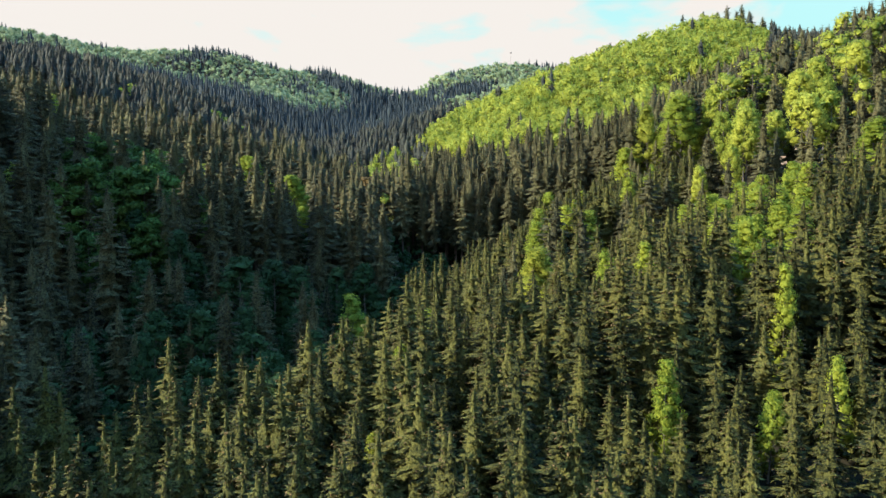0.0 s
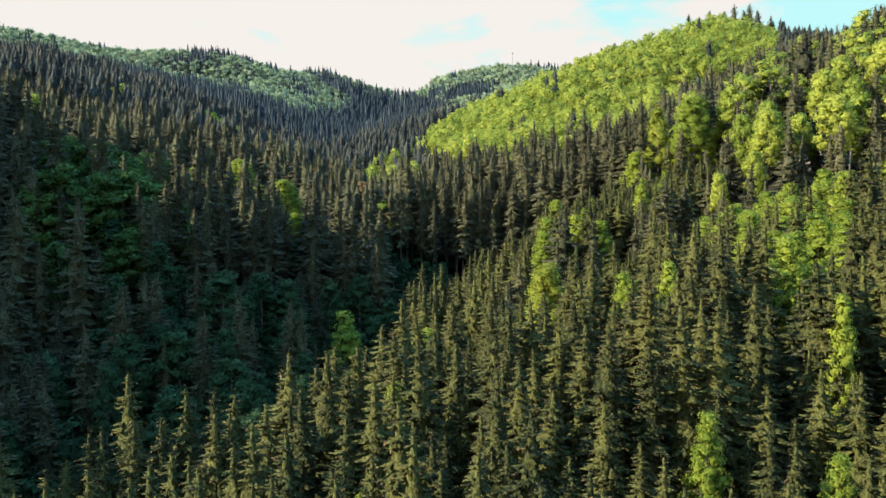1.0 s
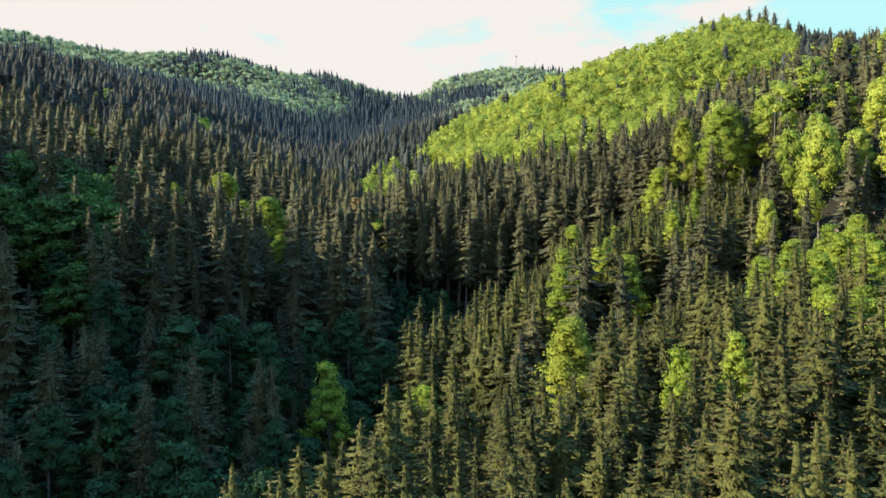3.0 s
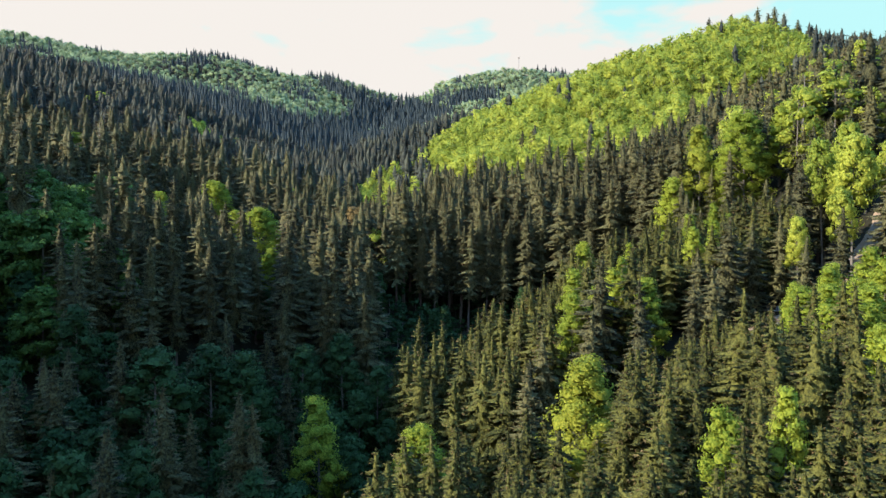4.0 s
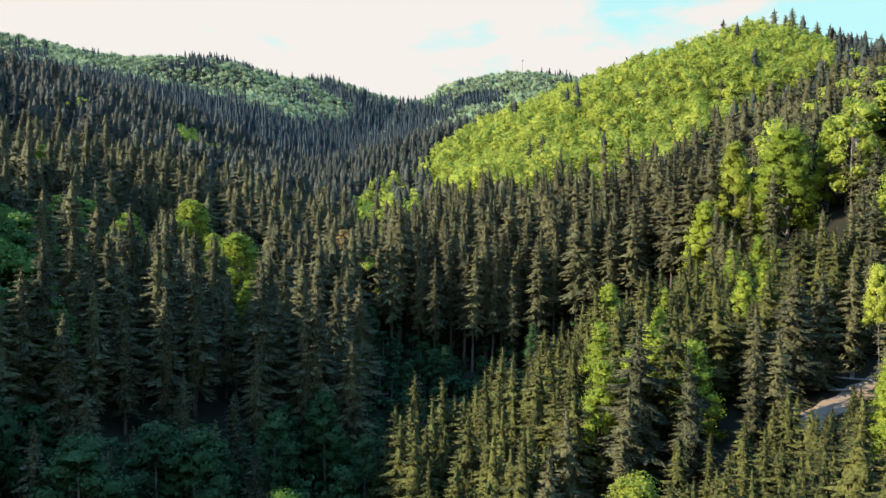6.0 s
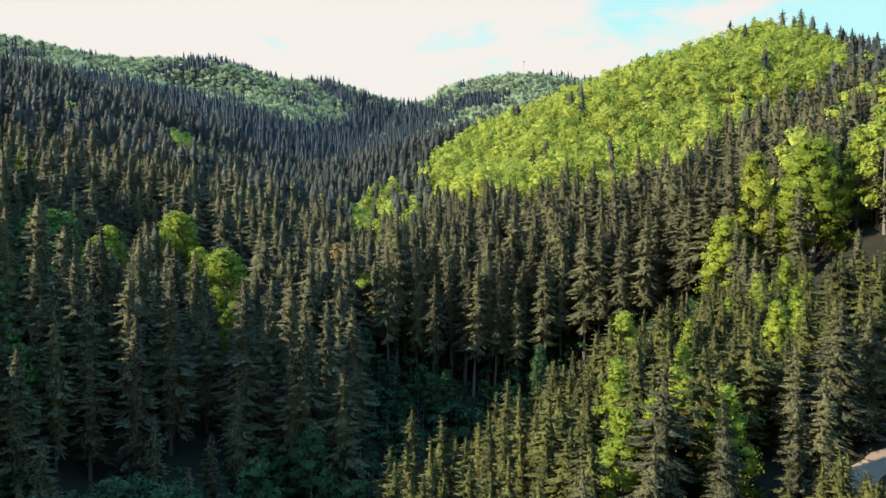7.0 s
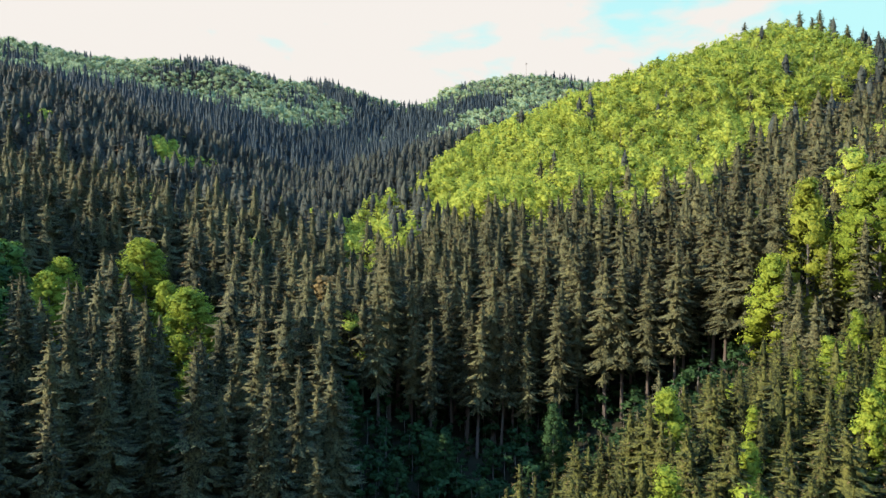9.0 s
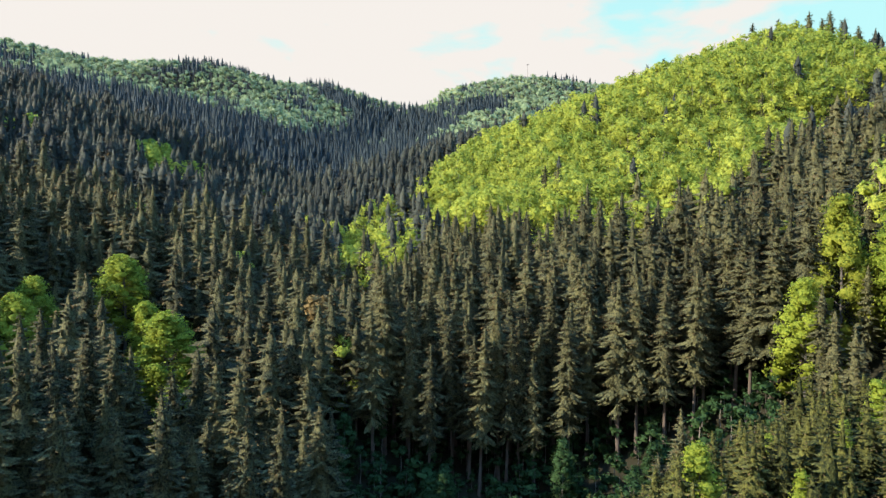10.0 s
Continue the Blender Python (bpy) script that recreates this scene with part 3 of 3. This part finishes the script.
east_shapes = [beech_thing(20, 4.6, 0.44, 0.40, 130 + i, "tall beech with bare grey trunk and high light green crown", 2600, leaves, layered=0.9, peak=0.3, group="beeches above the track") for i in range(3)]
place_all(east_shapes, EAST, rng)
GOLD = [(15.8, 124.5, 1.02, 1.1), (61.5, 220, 1.42, 0.88), (-7, 71, 0.62, 0.5), (-11, 96, 0.5, 0.6)]
gold_shapes = [beech_thing(19, 5.4, 0.05, 0.30, 140 + i, "broad tree with golden yellow-green spring leaves", 7000, gold_leaves, "birch_tree", "birch tree", "golden trees on the slope", layered=0.5, peak=0.7) for i in range(2)]
place_all(gold_shapes, GOLD, rng)
large = beech_thing(24, 6.6, 0.05, 0.34, 150, "large round beech with dense fresh green leaves", 9000, fresh_leaves, group="", layered=0.9, peak=0.2, lobes=80)
put(large, 69, 212, 1.0, rng, 1.0, True)
SHADY = [(-40, 141, 1.0, 1.15), (-35, 151, 1.0, 1.0), (-31, 154, 1.0, 1.1), (-25, 167, 0.95, 0.8), (-19, 178, 0.9, 0.9), (-56, 134, 0.95, 0.7), (-42, 101, 0.9, 0.6), (-95, 232, 0.9, 1.0),
         (-103, 226, 0.9, 1.1), (-88, 238, 0.9, 1.0), (-66, 156, 0.8, 1.0), (-2.5, 219, 0.6, 0.8), (-17, 219, 0.55, 0.9), (-38, 194, 0.6, 0.8), (-53, 147, 0.95, 0.8), (-12, 131, 0.6, 0.8), (-47, 118, 0.85, 0.9), (-33, 121, 0.8, 0.9), (-22, 128, 0.7, 0.9), (-58, 116, 0.85, 0.9), (-28, 138, 0.85, 0.9), (0, 222, 0.6, 0.8), (19, 224, 0.8, 0.6), (-17, 226, 0.6, 0.8), (33, 222, 0.5, 0.8), (7, 212, 0.45, 1.0), (-8, 214, 0.5, 0.9), (26, 217, 0.4, 1.0), (-9, 160, 0.7, 0.8), (-14, 150, 0.75, 0.8), (-12, 172, 0.8, 0.8)]
shady_shapes = [beech_thing(19.5, 5.6, 0.05, 0.44, 160 + i, "broadleaved tree with layered boughs, green leaves darkened for the valley shade", 3000, shade_leaves, "maple_tree", "maple tree", "shaded broadleaves in the valley", layered=1.2, peak=0.45) for i in range(3)]
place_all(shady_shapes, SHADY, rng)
bronze = beech_thing(20, 3.0, 0.4, 0.5, 180, "slim tree with bronze young leaves among spruces", 1500, bronze_leaves, group="")
put(bronze, -25.4, 252, 1.0, rng, 1.0, True)

# spruces on the crest of the hill
CREST = [(82, 508, 0.8), (100, 513, 0.8), (108, 515, 0.85), (112, 514, 0.75), (117, 517, 0.9), (121, 517, 0.75), (156, 536, 0.8), (176, 540, 0.95), (191, 541, 1.0), (196, 544, 0.9), (201, 541, 1.05),
         (206, 535, 1.0), (210, 528, 0.9), (213, 523, 1.05), (217, 519, 0.95), (222, 513, 0.9), (227, 508, 0.75), (236, 493, 0.8), (242, 483, 0.9), (246, 481, 0.9), (250, 478, 0.8), (36, 500, 0.8), (60, 480, 0.8),
         (32, 357, 0.85), (125, 405, 0.8), (72, 387, 0.7), (36, 352, 0.9)]
crest_shapes = [spruce_thing(17 + i, 4.2, 0.05, 0.9, 620, 200 + i, "dark spruce standing on the crest of the beech hill", "spruces on the hill", cone=0.1) for i in range(2)]
place_all(crest_shapes, [(x, y, s * (1.55 if 205 < x < 232 else 1.35), 1.0) for x, y, s in CREST], rng)
# room taken by the single trees; the bright ones also stand open towards the sun and the valley
taken = [(x, y, 4.4 * w * s) for x, y, s, w in HEDGE + EAST + GOLD + SHADY] + [(x, y, 7.0 * w * s) for x, y, s, w in BRIGHT]
for x, y, s, w in BRIGHT + GOLD[:1]:
    away = math.hypot(x, y - 60)
    taken += [(x - 7, y - 1.5, 4.4)] + [(x - q * x / away, y - q * (y - 60) / away, 4.6) for q in (6, 11, 16)]
taken += [(69, 212, 8), (64, 202, 6), (59, 210, 5), (71, 201, 6), (66, 194, 5)]   # open ground before the two large beeches
taken = np.array(taken)


def free(x, y, more=0.0):
    """Places not already under the crown of a single tree."""
    d = np.hypot(x[:, None] - taken[None, :, 0], y[:, None] - taken[None, :, 1])
    return (d > taken[None, :, 2] * 0.8 + more).all(1)


# ---- the near stand: 150 spruces of their own ----
near_shapes = [spruce_thing(h, r, 0.06, 0.38, 1350, 10 + i, "young spruce with olive needles and brown cones on the slope", "spruces of the near stand", young_needles, cone=c, lean=w, broad=0.095, gap=0.75)
               for i, (h, r, c, w) in enumerate([(15.5, 4.6, 0.35, 0.46), (16.5, 4.4, 0.6, 0.43), (14.5, 4.6, 0.15, 0.50), (17.5, 4.8, 0.4, 0.44), (13, 4.2, 0.05, 0.46), (16.5, 4.4, 0.7, 0.46), (15, 5.0, 0.25, 0.50), (16, 4.0, 0.5, 0.42)])]
x, y, rng = jittered(-52, 86, 34, 216, 3.75, 5)
keep = (inside(x, y, NEAR_STAND) | inside(x, y, MID_STAND)) & (y > 38) & (x < 26 + 0.68 * y) & (x > -30 - 0.64 * y) & (off_track(x, y) > 2.4) & free(x, y)
x, y = x[keep], y[keep]
order = np.argsort((y - 100) ** 2 * 0.45 + (x - 10) ** 2)
near_rows = rows_for(x, y, 1.0, rng, 0.13)[order]
near_rows[:, 3] *= np.where(inside(near_rows[:, 0], near_rows[:, 1], MID_STAND), np.clip(1.2 - 0.012 * (near_rows[:, 0] + 8) - 0.008 * (near_rows[:, 1] - 165), 0.78, 1.2), np.clip(1.0 - (near_rows[:, 1] - 116) / 50, 0.5, 1))
beyond = (off_track(near_rows[:, 0], near_rows[:, 1]) < 15) & inside(near_rows[:, 0], near_rows[:, 1], MID_STAND)
near_rows[beyond, 3] *= 1.25
near_rows[inside(near_rows[:, 0], near_rows[:, 1], MID_STAND) & (near_rows[:, 0] > 12), 4] *= 1.25
low_dip = (near_rows[:, 0] > 13) & (near_rows[:, 0] < 60) & (near_rows[:, 1] < 73)   # younger growth in a dip
near_rows[low_dip, 3] *= 0.66
near_rows[below_track(near_rows[:, 0], near_rows[:, 1]), 3] *= 0.48
place_all(near_shapes, [(r[0], r[1], r[3], r[4]) for r in near_rows[:150]], rng)


def spruces(n, seed, h, r, low, size, count, **more):
    return [spruce_shape(h, r, low, size, count, np.random.default_rng(seed + i), **more) for i in range(n)]


def beeches(n, seed, h, r, low, spray, count, **more):
    return [broadleaf_shape(h, r, low, spray, np.random.default_rng(seed + i), count, **more) for i in range(n)]


SP, YO, BE = [bark, needles_mass, cones_mass], [bark, young_needles_mass, cones_mass], [grey_bark, leaves_mass, grey_bark]
young_mid = spruces(8, 30, 15.5, 4.5, 0.12, 0.5, 480, cone=0.45, sides=4, core=(5, 5), lean=0.46, gap=0.95, broad=0.10)
stand("young_spruce_stand", young_mid, YO, near_rows[150:], "rest of the young olive-green spruce stand on the slope", "spruce trees")

x, y, rng = jittered(-10, 86, 108, 224, 3.9, 12)
inner = inside(x, y, MID_STAND)
keep = (inner | (inside(x, y, NEAR_STAND) & (y > 112) & (x > 10))) & (off_track(x, y) > 2.1) & free(x, y, -0.6)
fill = rows_for(x[keep], y[keep], 1.0, rng, 0.2)
fill[:, 3] *= np.where(inner[keep], 0.66, 0.5)
fill[:, 4] *= 1.2
fill[below_track(fill[:, 0], fill[:, 1]), 3] *= 0.8
stand("spruce_thicket", spruces(6, 36, 15.5, 4.6, 0.05, 0.66, 240, cone=0.1, sides=3, core=(4, 4), lean=0.48, fronds=1, gap=1.0, broad=0.18), YO, fill, "dense young spruce thicket on the sunlit spur", "young spruces")

# ---- the forest in the valley and on the slopes ----
x, y, rng = jittered(-300, 260, 40, 580, 5.6, 6)
keep = ~inside(x, y, NEAR_STAND) & ~inside(x, y, MID_STAND) & ~inside(x, y, GULLY) & (x < 22 + 0.64 * y) & (x > -np.maximum(45 + 0.64 * y, 200)) & ((y > 114) | (x < -48) | (x > 40)) & (off_track(x, y) > 2.8) & free(x, y) & ~((off_track(x, y) < 4.5) & (x > 58)) & ~(inside(x, y, DELL) & (x > -20)) & ~((x > -22) & (x < 9) & (y > 104) & (y < 146)) & (rng.random(len(x)) > leafy(x, y))
x, y = x[keep], y[keep]
tall = inside(x, y, TALL_STAND)
one = spruces(8, 40, 24.0, 5.4, 0.18, 0.54, 620, cone=0.6, sides=5, core=(5, 6), gap=0.95, lean=0.46, broad=0.105)
two = spruces(8, 50, 20.5, 5.7, 0.24, 0.9, 260, cone=0.55, sides=4, bole=0.6, core=(5, 6), gap=1.15, lean=0.54, fronds=1, broad=0.2, fill=1.1)
three = spruces(8, 60, 19.6, 6.0, 0.24, 1.3, 70, cone=0.3, sides=3, bole=0.3, core=(5, 4), gap=1.7, thin=0.2, lean=0.58, fronds=1, broad=0.24, fill=1.15)
four = spruces(6, 70, 18.0, 5.0, 0.10, 1.8, 10, cone=0.1, sides=3, bole=0.12, core=(5, 3), gap=2.6, per=4, thin=0.2, lean=0.6, fronds=1, broad=0.3, fill=1.3)
edge = [spruce_thing(h, r, 0.08, 0.46, 1100, 230 + i, "spruce with dark olive needles at the edge of the shaded valley", "spruces at the valley edge", cone=0.45, lean=0.46, broad=0.105)
        for i, (h, r) in enumerate([(19, 4.8), (17, 4.6), (20, 5.0), (16, 4.6), (18, 4.6)])]
high = [spruce_thing(30.0, 4.6, 0.34, 0.48, 1500, 46 + i, "tall old spruce with a bare lower trunk", "tall spruces above the gully", cone=0.65, sides=6, lean=0.46, droop=1.3, broad=0.10, gap=0.8) for i in range(6)]
hx, hy, rng = jittered(-20, 68, 215, 305, 4.5, 26)
stands = inside(hx, hy, TALL_STAND) & free(hx, hy)
front = stands & (hy < 243)
copies(high, rows_for(hx[front], hy[front], 1.0, rng, 0.1), rng)
back = stands & ~front
stand("tall_spruce_stand", spruces(6, 246, 28.0, 4.8, 0.34, 0.8, 420, cone=0.5, sides=4, gap=1.1, lean=0.5, droop=1.2), SP, rows_for(hx[back], hy[back], 1.0, rng, 0.1), "dense tall spruces behind the shaded gully", "spruce forest")
near_edge = ~tall & (y < 172) & (x > -24) & (x < 60)
rows = rows_for(x[near_edge], y[near_edge], 1.0, rng, 0.12)
rows[rows[:, 0] > 36, 3] *= 0.86
copies(edge, rows, rng)
rest = ~tall & ~near_edge
# trees out of view on the left, added for the shade they cast
unseen = rest & (x < -45 - 0.64 * y)
rest = rest & ~unseen
stand("shoulder_spruce_forest", four, SP, rows_for(x[unseen], y[unseen], 1.05, rng), "unseen spruce forest added on the shoulder to shade the valley", "spruce forest")
for name, shapes, band, label in (("spruce_forest", one, (0, 215), "dense dark spruce forest in the shaded valley"),
                                  ("upper_spruce_forest", two, (215, 335), "dense spruce forest on the valley slopes"),
                                  ("back_spruce_forest", three, (335, 600), "spruce forest further up the valley, needles tinted with haze")):
    pick = rest & (y >= band[0]) & (y < band[1])
    rows = rows_for(x[pick], y[pick], 1.0, rng, 0.2)
    rows[(rows[:, 1] > 196) & (rows[:, 1] < 215), 3] *= 0.88
    rows[inside(rows[:, 0], rows[:, 1], DELL), 3] *= 0.68
    rows[(rows[:, 0] > 40) & (rows[:, 1] < 215), 3] *= 0.72
    # the farthest band takes the haze-tinted needles
    stand(name, shapes, SP if band[0] < 300 else [bark, hazed_needles_mass, cones_mass], rows, label, "spruce forest")
x, y, rng = jittered(-260, 260, 100, 580, 6.3, 8)
keep = ~inside(x, y, NEAR_STAND) & (np.abs(x) < 45 + 0.64 * y) & (off_track(x, y) > 2.8) & free(x, y) & ~((off_track(x, y) < 4.5) & (x > 58)) & ~inside(x, y, DELL) & ~inside(x, y, GULLY) & (rng.random(len(x)) < leafy(x, y))
x, y = x[keep], y[keep]
close = y < 300
shaded = inside(x, y, SHADE_WOOD)
shaded_shapes = [beech_thing(17.0, 4.6, 0.12, 0.55, 76 + i, "broadleaved tree on the slope, leaf green dulled for half shade", 2200, green_leaves, "maple_tree", "maple tree", "broadleaves on the shaded slope", layered=1.0, peak=0.2) for i in range(3)]
copies(shaded_shapes, rows_for(x[shaded], y[shaded], 1.0, rng), rng)
x, y, close = x[~shaded], y[~shaded], close[~shaded]
stand("beech_wood", beeches(5, 80, 19.0, 4.0, 0.18, 0.55, 800, sides=5, layered=0.7), BE, rows_for(x[close], y[close], 1.0, rng), "bright spring-green beeches on the slope", "beech trees")
mid = ~close & (y < 430)
stand("beech_forest", beeches(8, 86, 15.0, 4.5, 0.25, 0.66, 480, sides=3, layered=0.0, lobes=8, dome=0.5, heart_size=0.62), BE, rows_for(x[mid], y[mid], 1.0, rng, 0.17), "bright spring-green beech wood covering the hill", "beech forest")
top = y >= 430
stand("summit_beech_forest", beeches(8, 88, 14.0, 4.7, 0.25, 0.9, 230, sides=3, layered=0.0, lobes=6, dome=0.5, heart_size=0.7), BE, rows_for(x[top], y[top], 1.0, rng, 0.17), "spring-green beech wood on the top of the hill", "beech forest")

x, y, rng = jittered(-75, 10, 86, 195, 6.8, 9)
keep = inside(x, y, DELL) & ~inside(x, y, NEAR_STAND) & free(x, y, 0.8) & (rng.random(len(x)) < 0.45)
valley_shapes = [beech_thing(13.0, 4.2, 0.05, 0.50, 96 + i, "broadleaved tree in the valley bottom, green leaves darkened for shade", 1500, shade_leaves, "maple_tree", "maple tree", "shaded broadleaves in the valley", layered=1.1, peak=0.4) for i in range(4)]
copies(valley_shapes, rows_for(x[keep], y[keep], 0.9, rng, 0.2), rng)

# bushes added to cover bare ground with the shade-dark green
x, y, rng = jittered(-75, 68, 86, 256, 3.4, 15)
keep = inside(x, y, GULLY) | inside(x, y, TALL_STAND) | (inside(x, y, DELL) & ~inside(x, y, NEAR_STAND))
stand("gully_undergrowth", beeches(4, 196, 7.0, 2.6, 0.02, 0.75, 90, sides=3, lobes=5, layered=0.8, peak=0.4), [grey_bark, shade_mass, grey_bark], rows_for(x[keep], y[keep], 0.82, rng, 0.3), "bushes added in gully and valley bottom, green leaves darkened for shade", "undergrowth")

# the same young forest goes on behind and beside the start of the flight
x, y, rng = jittered(-170, 170, -150, 130, 7.6, 16)
keep = ((y <= 38) | (x > 22 + 0.64 * np.maximum(y, 0)) | ((x > 26 + 0.68 * y) & inside(x, y, NEAR_STAND))) & ~((x < -40) & (y > 38))
stand("slope_spruce_forest", four, [bark, young_needles_mass, cones_mass], rows_for(x[keep], y[keep], 0.85, rng), "young spruce forest further down the slope", "spruce forest")

# ---- far mountains ----
x, y, rng = jittered(-1000, 420, 580, 1490, 8.2, 7)
keep = (x > -0.66 * y - 40) & (x < 0.20 * y + 30) & ~inside(x, y, SADDLE)
x, y = x[keep], y[keep]
patch = np.array([noise.noise((px / 90, py / 90, 3.0)) + 0.6 * noise.noise((px / 28, py / 28, 5.0)) for px, py in zip(x, y)])
bias = np.where(y < 860 + 0.1 * (x + 300), -0.62, 0.34)
bias[inside(x, y, FAR_DARK)] = -0.55
bias[inside(x, y, FAR_PATCH)] = -0.6
wood = patch + bias > 0
stand("far_spruce_forest", four, [bark, far_haze_needles_mass, cones_mass], rows_for(x[~wood], y[~wood], 1.0, rng), "distant dark spruce forest on the mountains, needles tinted blue for haze", "spruce forest")
stand("far_beech_forest", beeches(5, 90, 15.0, 8.4, 0.10, 1.8, 26, sides=3, lobes=1), [grey_bark, far_haze_leaves_mass, grey_bark], rows_for(x[wood], y[wood], 1.0, rng), "distant light green beech wood on the mountains, leaves paled for haze", "beech forest")


# ---- skid track through the stand ----
def drape(points, width, lift, rng, step=1.5):
    """A strip over the ground along a line of points, with a ragged edge."""
    pts = []
    for (x0, y0), (x1, y1) in zip(points, points[1:]):
        n = max(1, int(math.hypot(x1 - x0, y1 - y0) / step))
        pts += [(x0 + (x1 - x0) * i / n, y0 + (y1 - y0) * i / n) for i in range(n)]
    pts = np.array(pts + [points[-1]])
    d = np.gradient(pts, axis=0)
    d = d / np.linalg.norm(d, axis=1)[:, None]
    side = np.stack([-d[:, 1], d[:, 0]], 1)
    across = np.linspace(-1, 1, 7)
    v = []
    for p, q in zip(pts, side):
        w = width * 0.5 * rng.uniform(0.8, 1.2)
        for a in across:
            x, y = p + q * a * w
            rut = -0.10 if abs(abs(a) - 0.5) < 0.2 else 0.0
            v.append((x, y, float(land(x, y)) + lift + rut + rng.normal(0, 0.05) - (0.35 if abs(a) == 1 else 0)))
    i = (np.arange(len(pts) - 1)[:, None] * 7 + np.arange(6)[None]).ravel()
    return np.array(v), np.stack([i, i + 1, i + 8, i + 7], -1)


rng = np.random.default_rng(21)
v, f = drape(TRACK, 3.8, 0.35, rng)
tagged(new("skid_track", mesh_of("skid_track", v, f, [earth])), "bare brown earth track cut across the forest slope", "track", kind="structure")


def rod(p, q, r0, r1, sides=6):
    """A tapered round bar from p to q, closed at both ends, as triangles."""
    p, q = np.array(p, float), np.array(q, float)
    ax = (q - p) / np.linalg.norm(q - p)
    u = np.cross(ax, (0, 0, 1) if abs(ax[2]) < 0.9 else (1, 0, 0))
    u = u / np.linalg.norm(u)
    w = np.cross(ax, u)
    ring = [(math.cos(i * 6.2832 / sides) * u + math.sin(i * 6.2832 / sides) * w) for i in range(sides)]
    tri = []
    for i in range(sides):
        a, b = ring[i], ring[(i + 1) % sides]
        tri += [(p + a * r0, p + b * r0, q + b * r1), (p + a * r0, q + b * r1, q + a * r1), (p, p + b * r0, p + a * r0), (q, q + a * r1, q + b * r1)]
    return np.array(tri)


# felled logs and cut stumps beside the track
for k in range(16):
    t = rng.uniform(0.12, 0.75)
    i = int(t * (len(TRACK) - 1))
    x = TRACK[i][0] + (TRACK[i + 1][0] - TRACK[i][0]) * rng.random() + rng.normal(0, 1.6)
    y = TRACK[i][1] + (TRACK[i + 1][1] - TRACK[i][1]) * rng.random() + rng.normal(0, 1.6)
    if k % 3:
        a, L = rng.uniform(0, 3.14), rng.uniform(1.5, 5)
        e = (x + math.cos(a) * L, y + math.sin(a) * L)
        log = new("log", tri_mesh("log", [rod((x, y, float(land(x, y)) + 0.42), (*e, float(land(*e)) + 0.42), 0.16, 0.11)], grey_wood))
        tagged(log, "weathered felled log lying beside the earth track", "log", "felled logs beside the track")
    else:
        z = float(land(x, y))
        tagged(new("stump", tri_mesh("stump", [rod((x, y, z - 0.3), (x, y, z + 0.65), 0.30, 0.24, 9)], grey_wood)), "cut grey tree stump on bare earth", "stump", "stumps beside the track")


# ---- bare dead trees ----
def snag(x, y, h, seed, label, limbs=26):
    rng = np.random.default_rng(seed)
    root = tagged(new("dead_tree"), label, "dead tree")
    root.location = (x, y, float(land(x, y)) - 0.1)
    part("trunk", tri_mesh("dead_trunk", [stem(h, 0.012 * h + 0.04, 7, 0.15, rng)], grey_wood), root)
    for i in range(limbs):
        z = h * rng.uniform(0.3, 0.97)
        a, L = rng.uniform(0, 6.28), (h - z) * 0.22 + rng.uniform(0.3, 1.1)
        p, q = np.array((0, 0, z)), np.array((math.cos(a) * L, math.sin(a) * L, z + rng.uniform(-0.3, 0.5)))
        tris = [rod(p, q, 0.05, 0.015, 4)]
        if limbs > 40:
            for g in range(5):
                b = p + (q - p) * rng.uniform(0.3, 1.0)
                tris.append(rod(b, b + rng.normal(0, 0.45, 3) + (0, 0, 0.3), 0.022, 0.008, 3))
        part("branch", tri_mesh("dead_branch", [np.concatenate(tris)], grey_wood), root)
    return root


snag(-115, 284, 25, 1, "tall dead spruce, bare and grey, standing in the forest")
snag(82, 211, 24, 2, "dead grey spruce with broken bare twigs")
snag(111, 335, 18, 3, "leafless grey broadleaved tree below the beech wood", 70)
snag(104, 304, 17, 4, "leafless grey tree at the edge of the spruces", 60)

# ---- mast on the far summit ----
mx, my = 128.0, 1388.0
mast = tagged(new("mast"), "thin steel mast with a small platform on the far summit", "mast")
mast.location = (mx, my, float(land(mx, my)) - 0.5)
part("pole", tri_mesh("mast_pole", [rod((0, 0, 0), (0, 0, 34), 0.35, 0.22)], grey_wood), mast)
part("platform", tri_mesh("mast_platform", [rod((0, 0, 31.5), (0, 0, 33), 1.6, 1.6, 8)], grey_wood), mast)
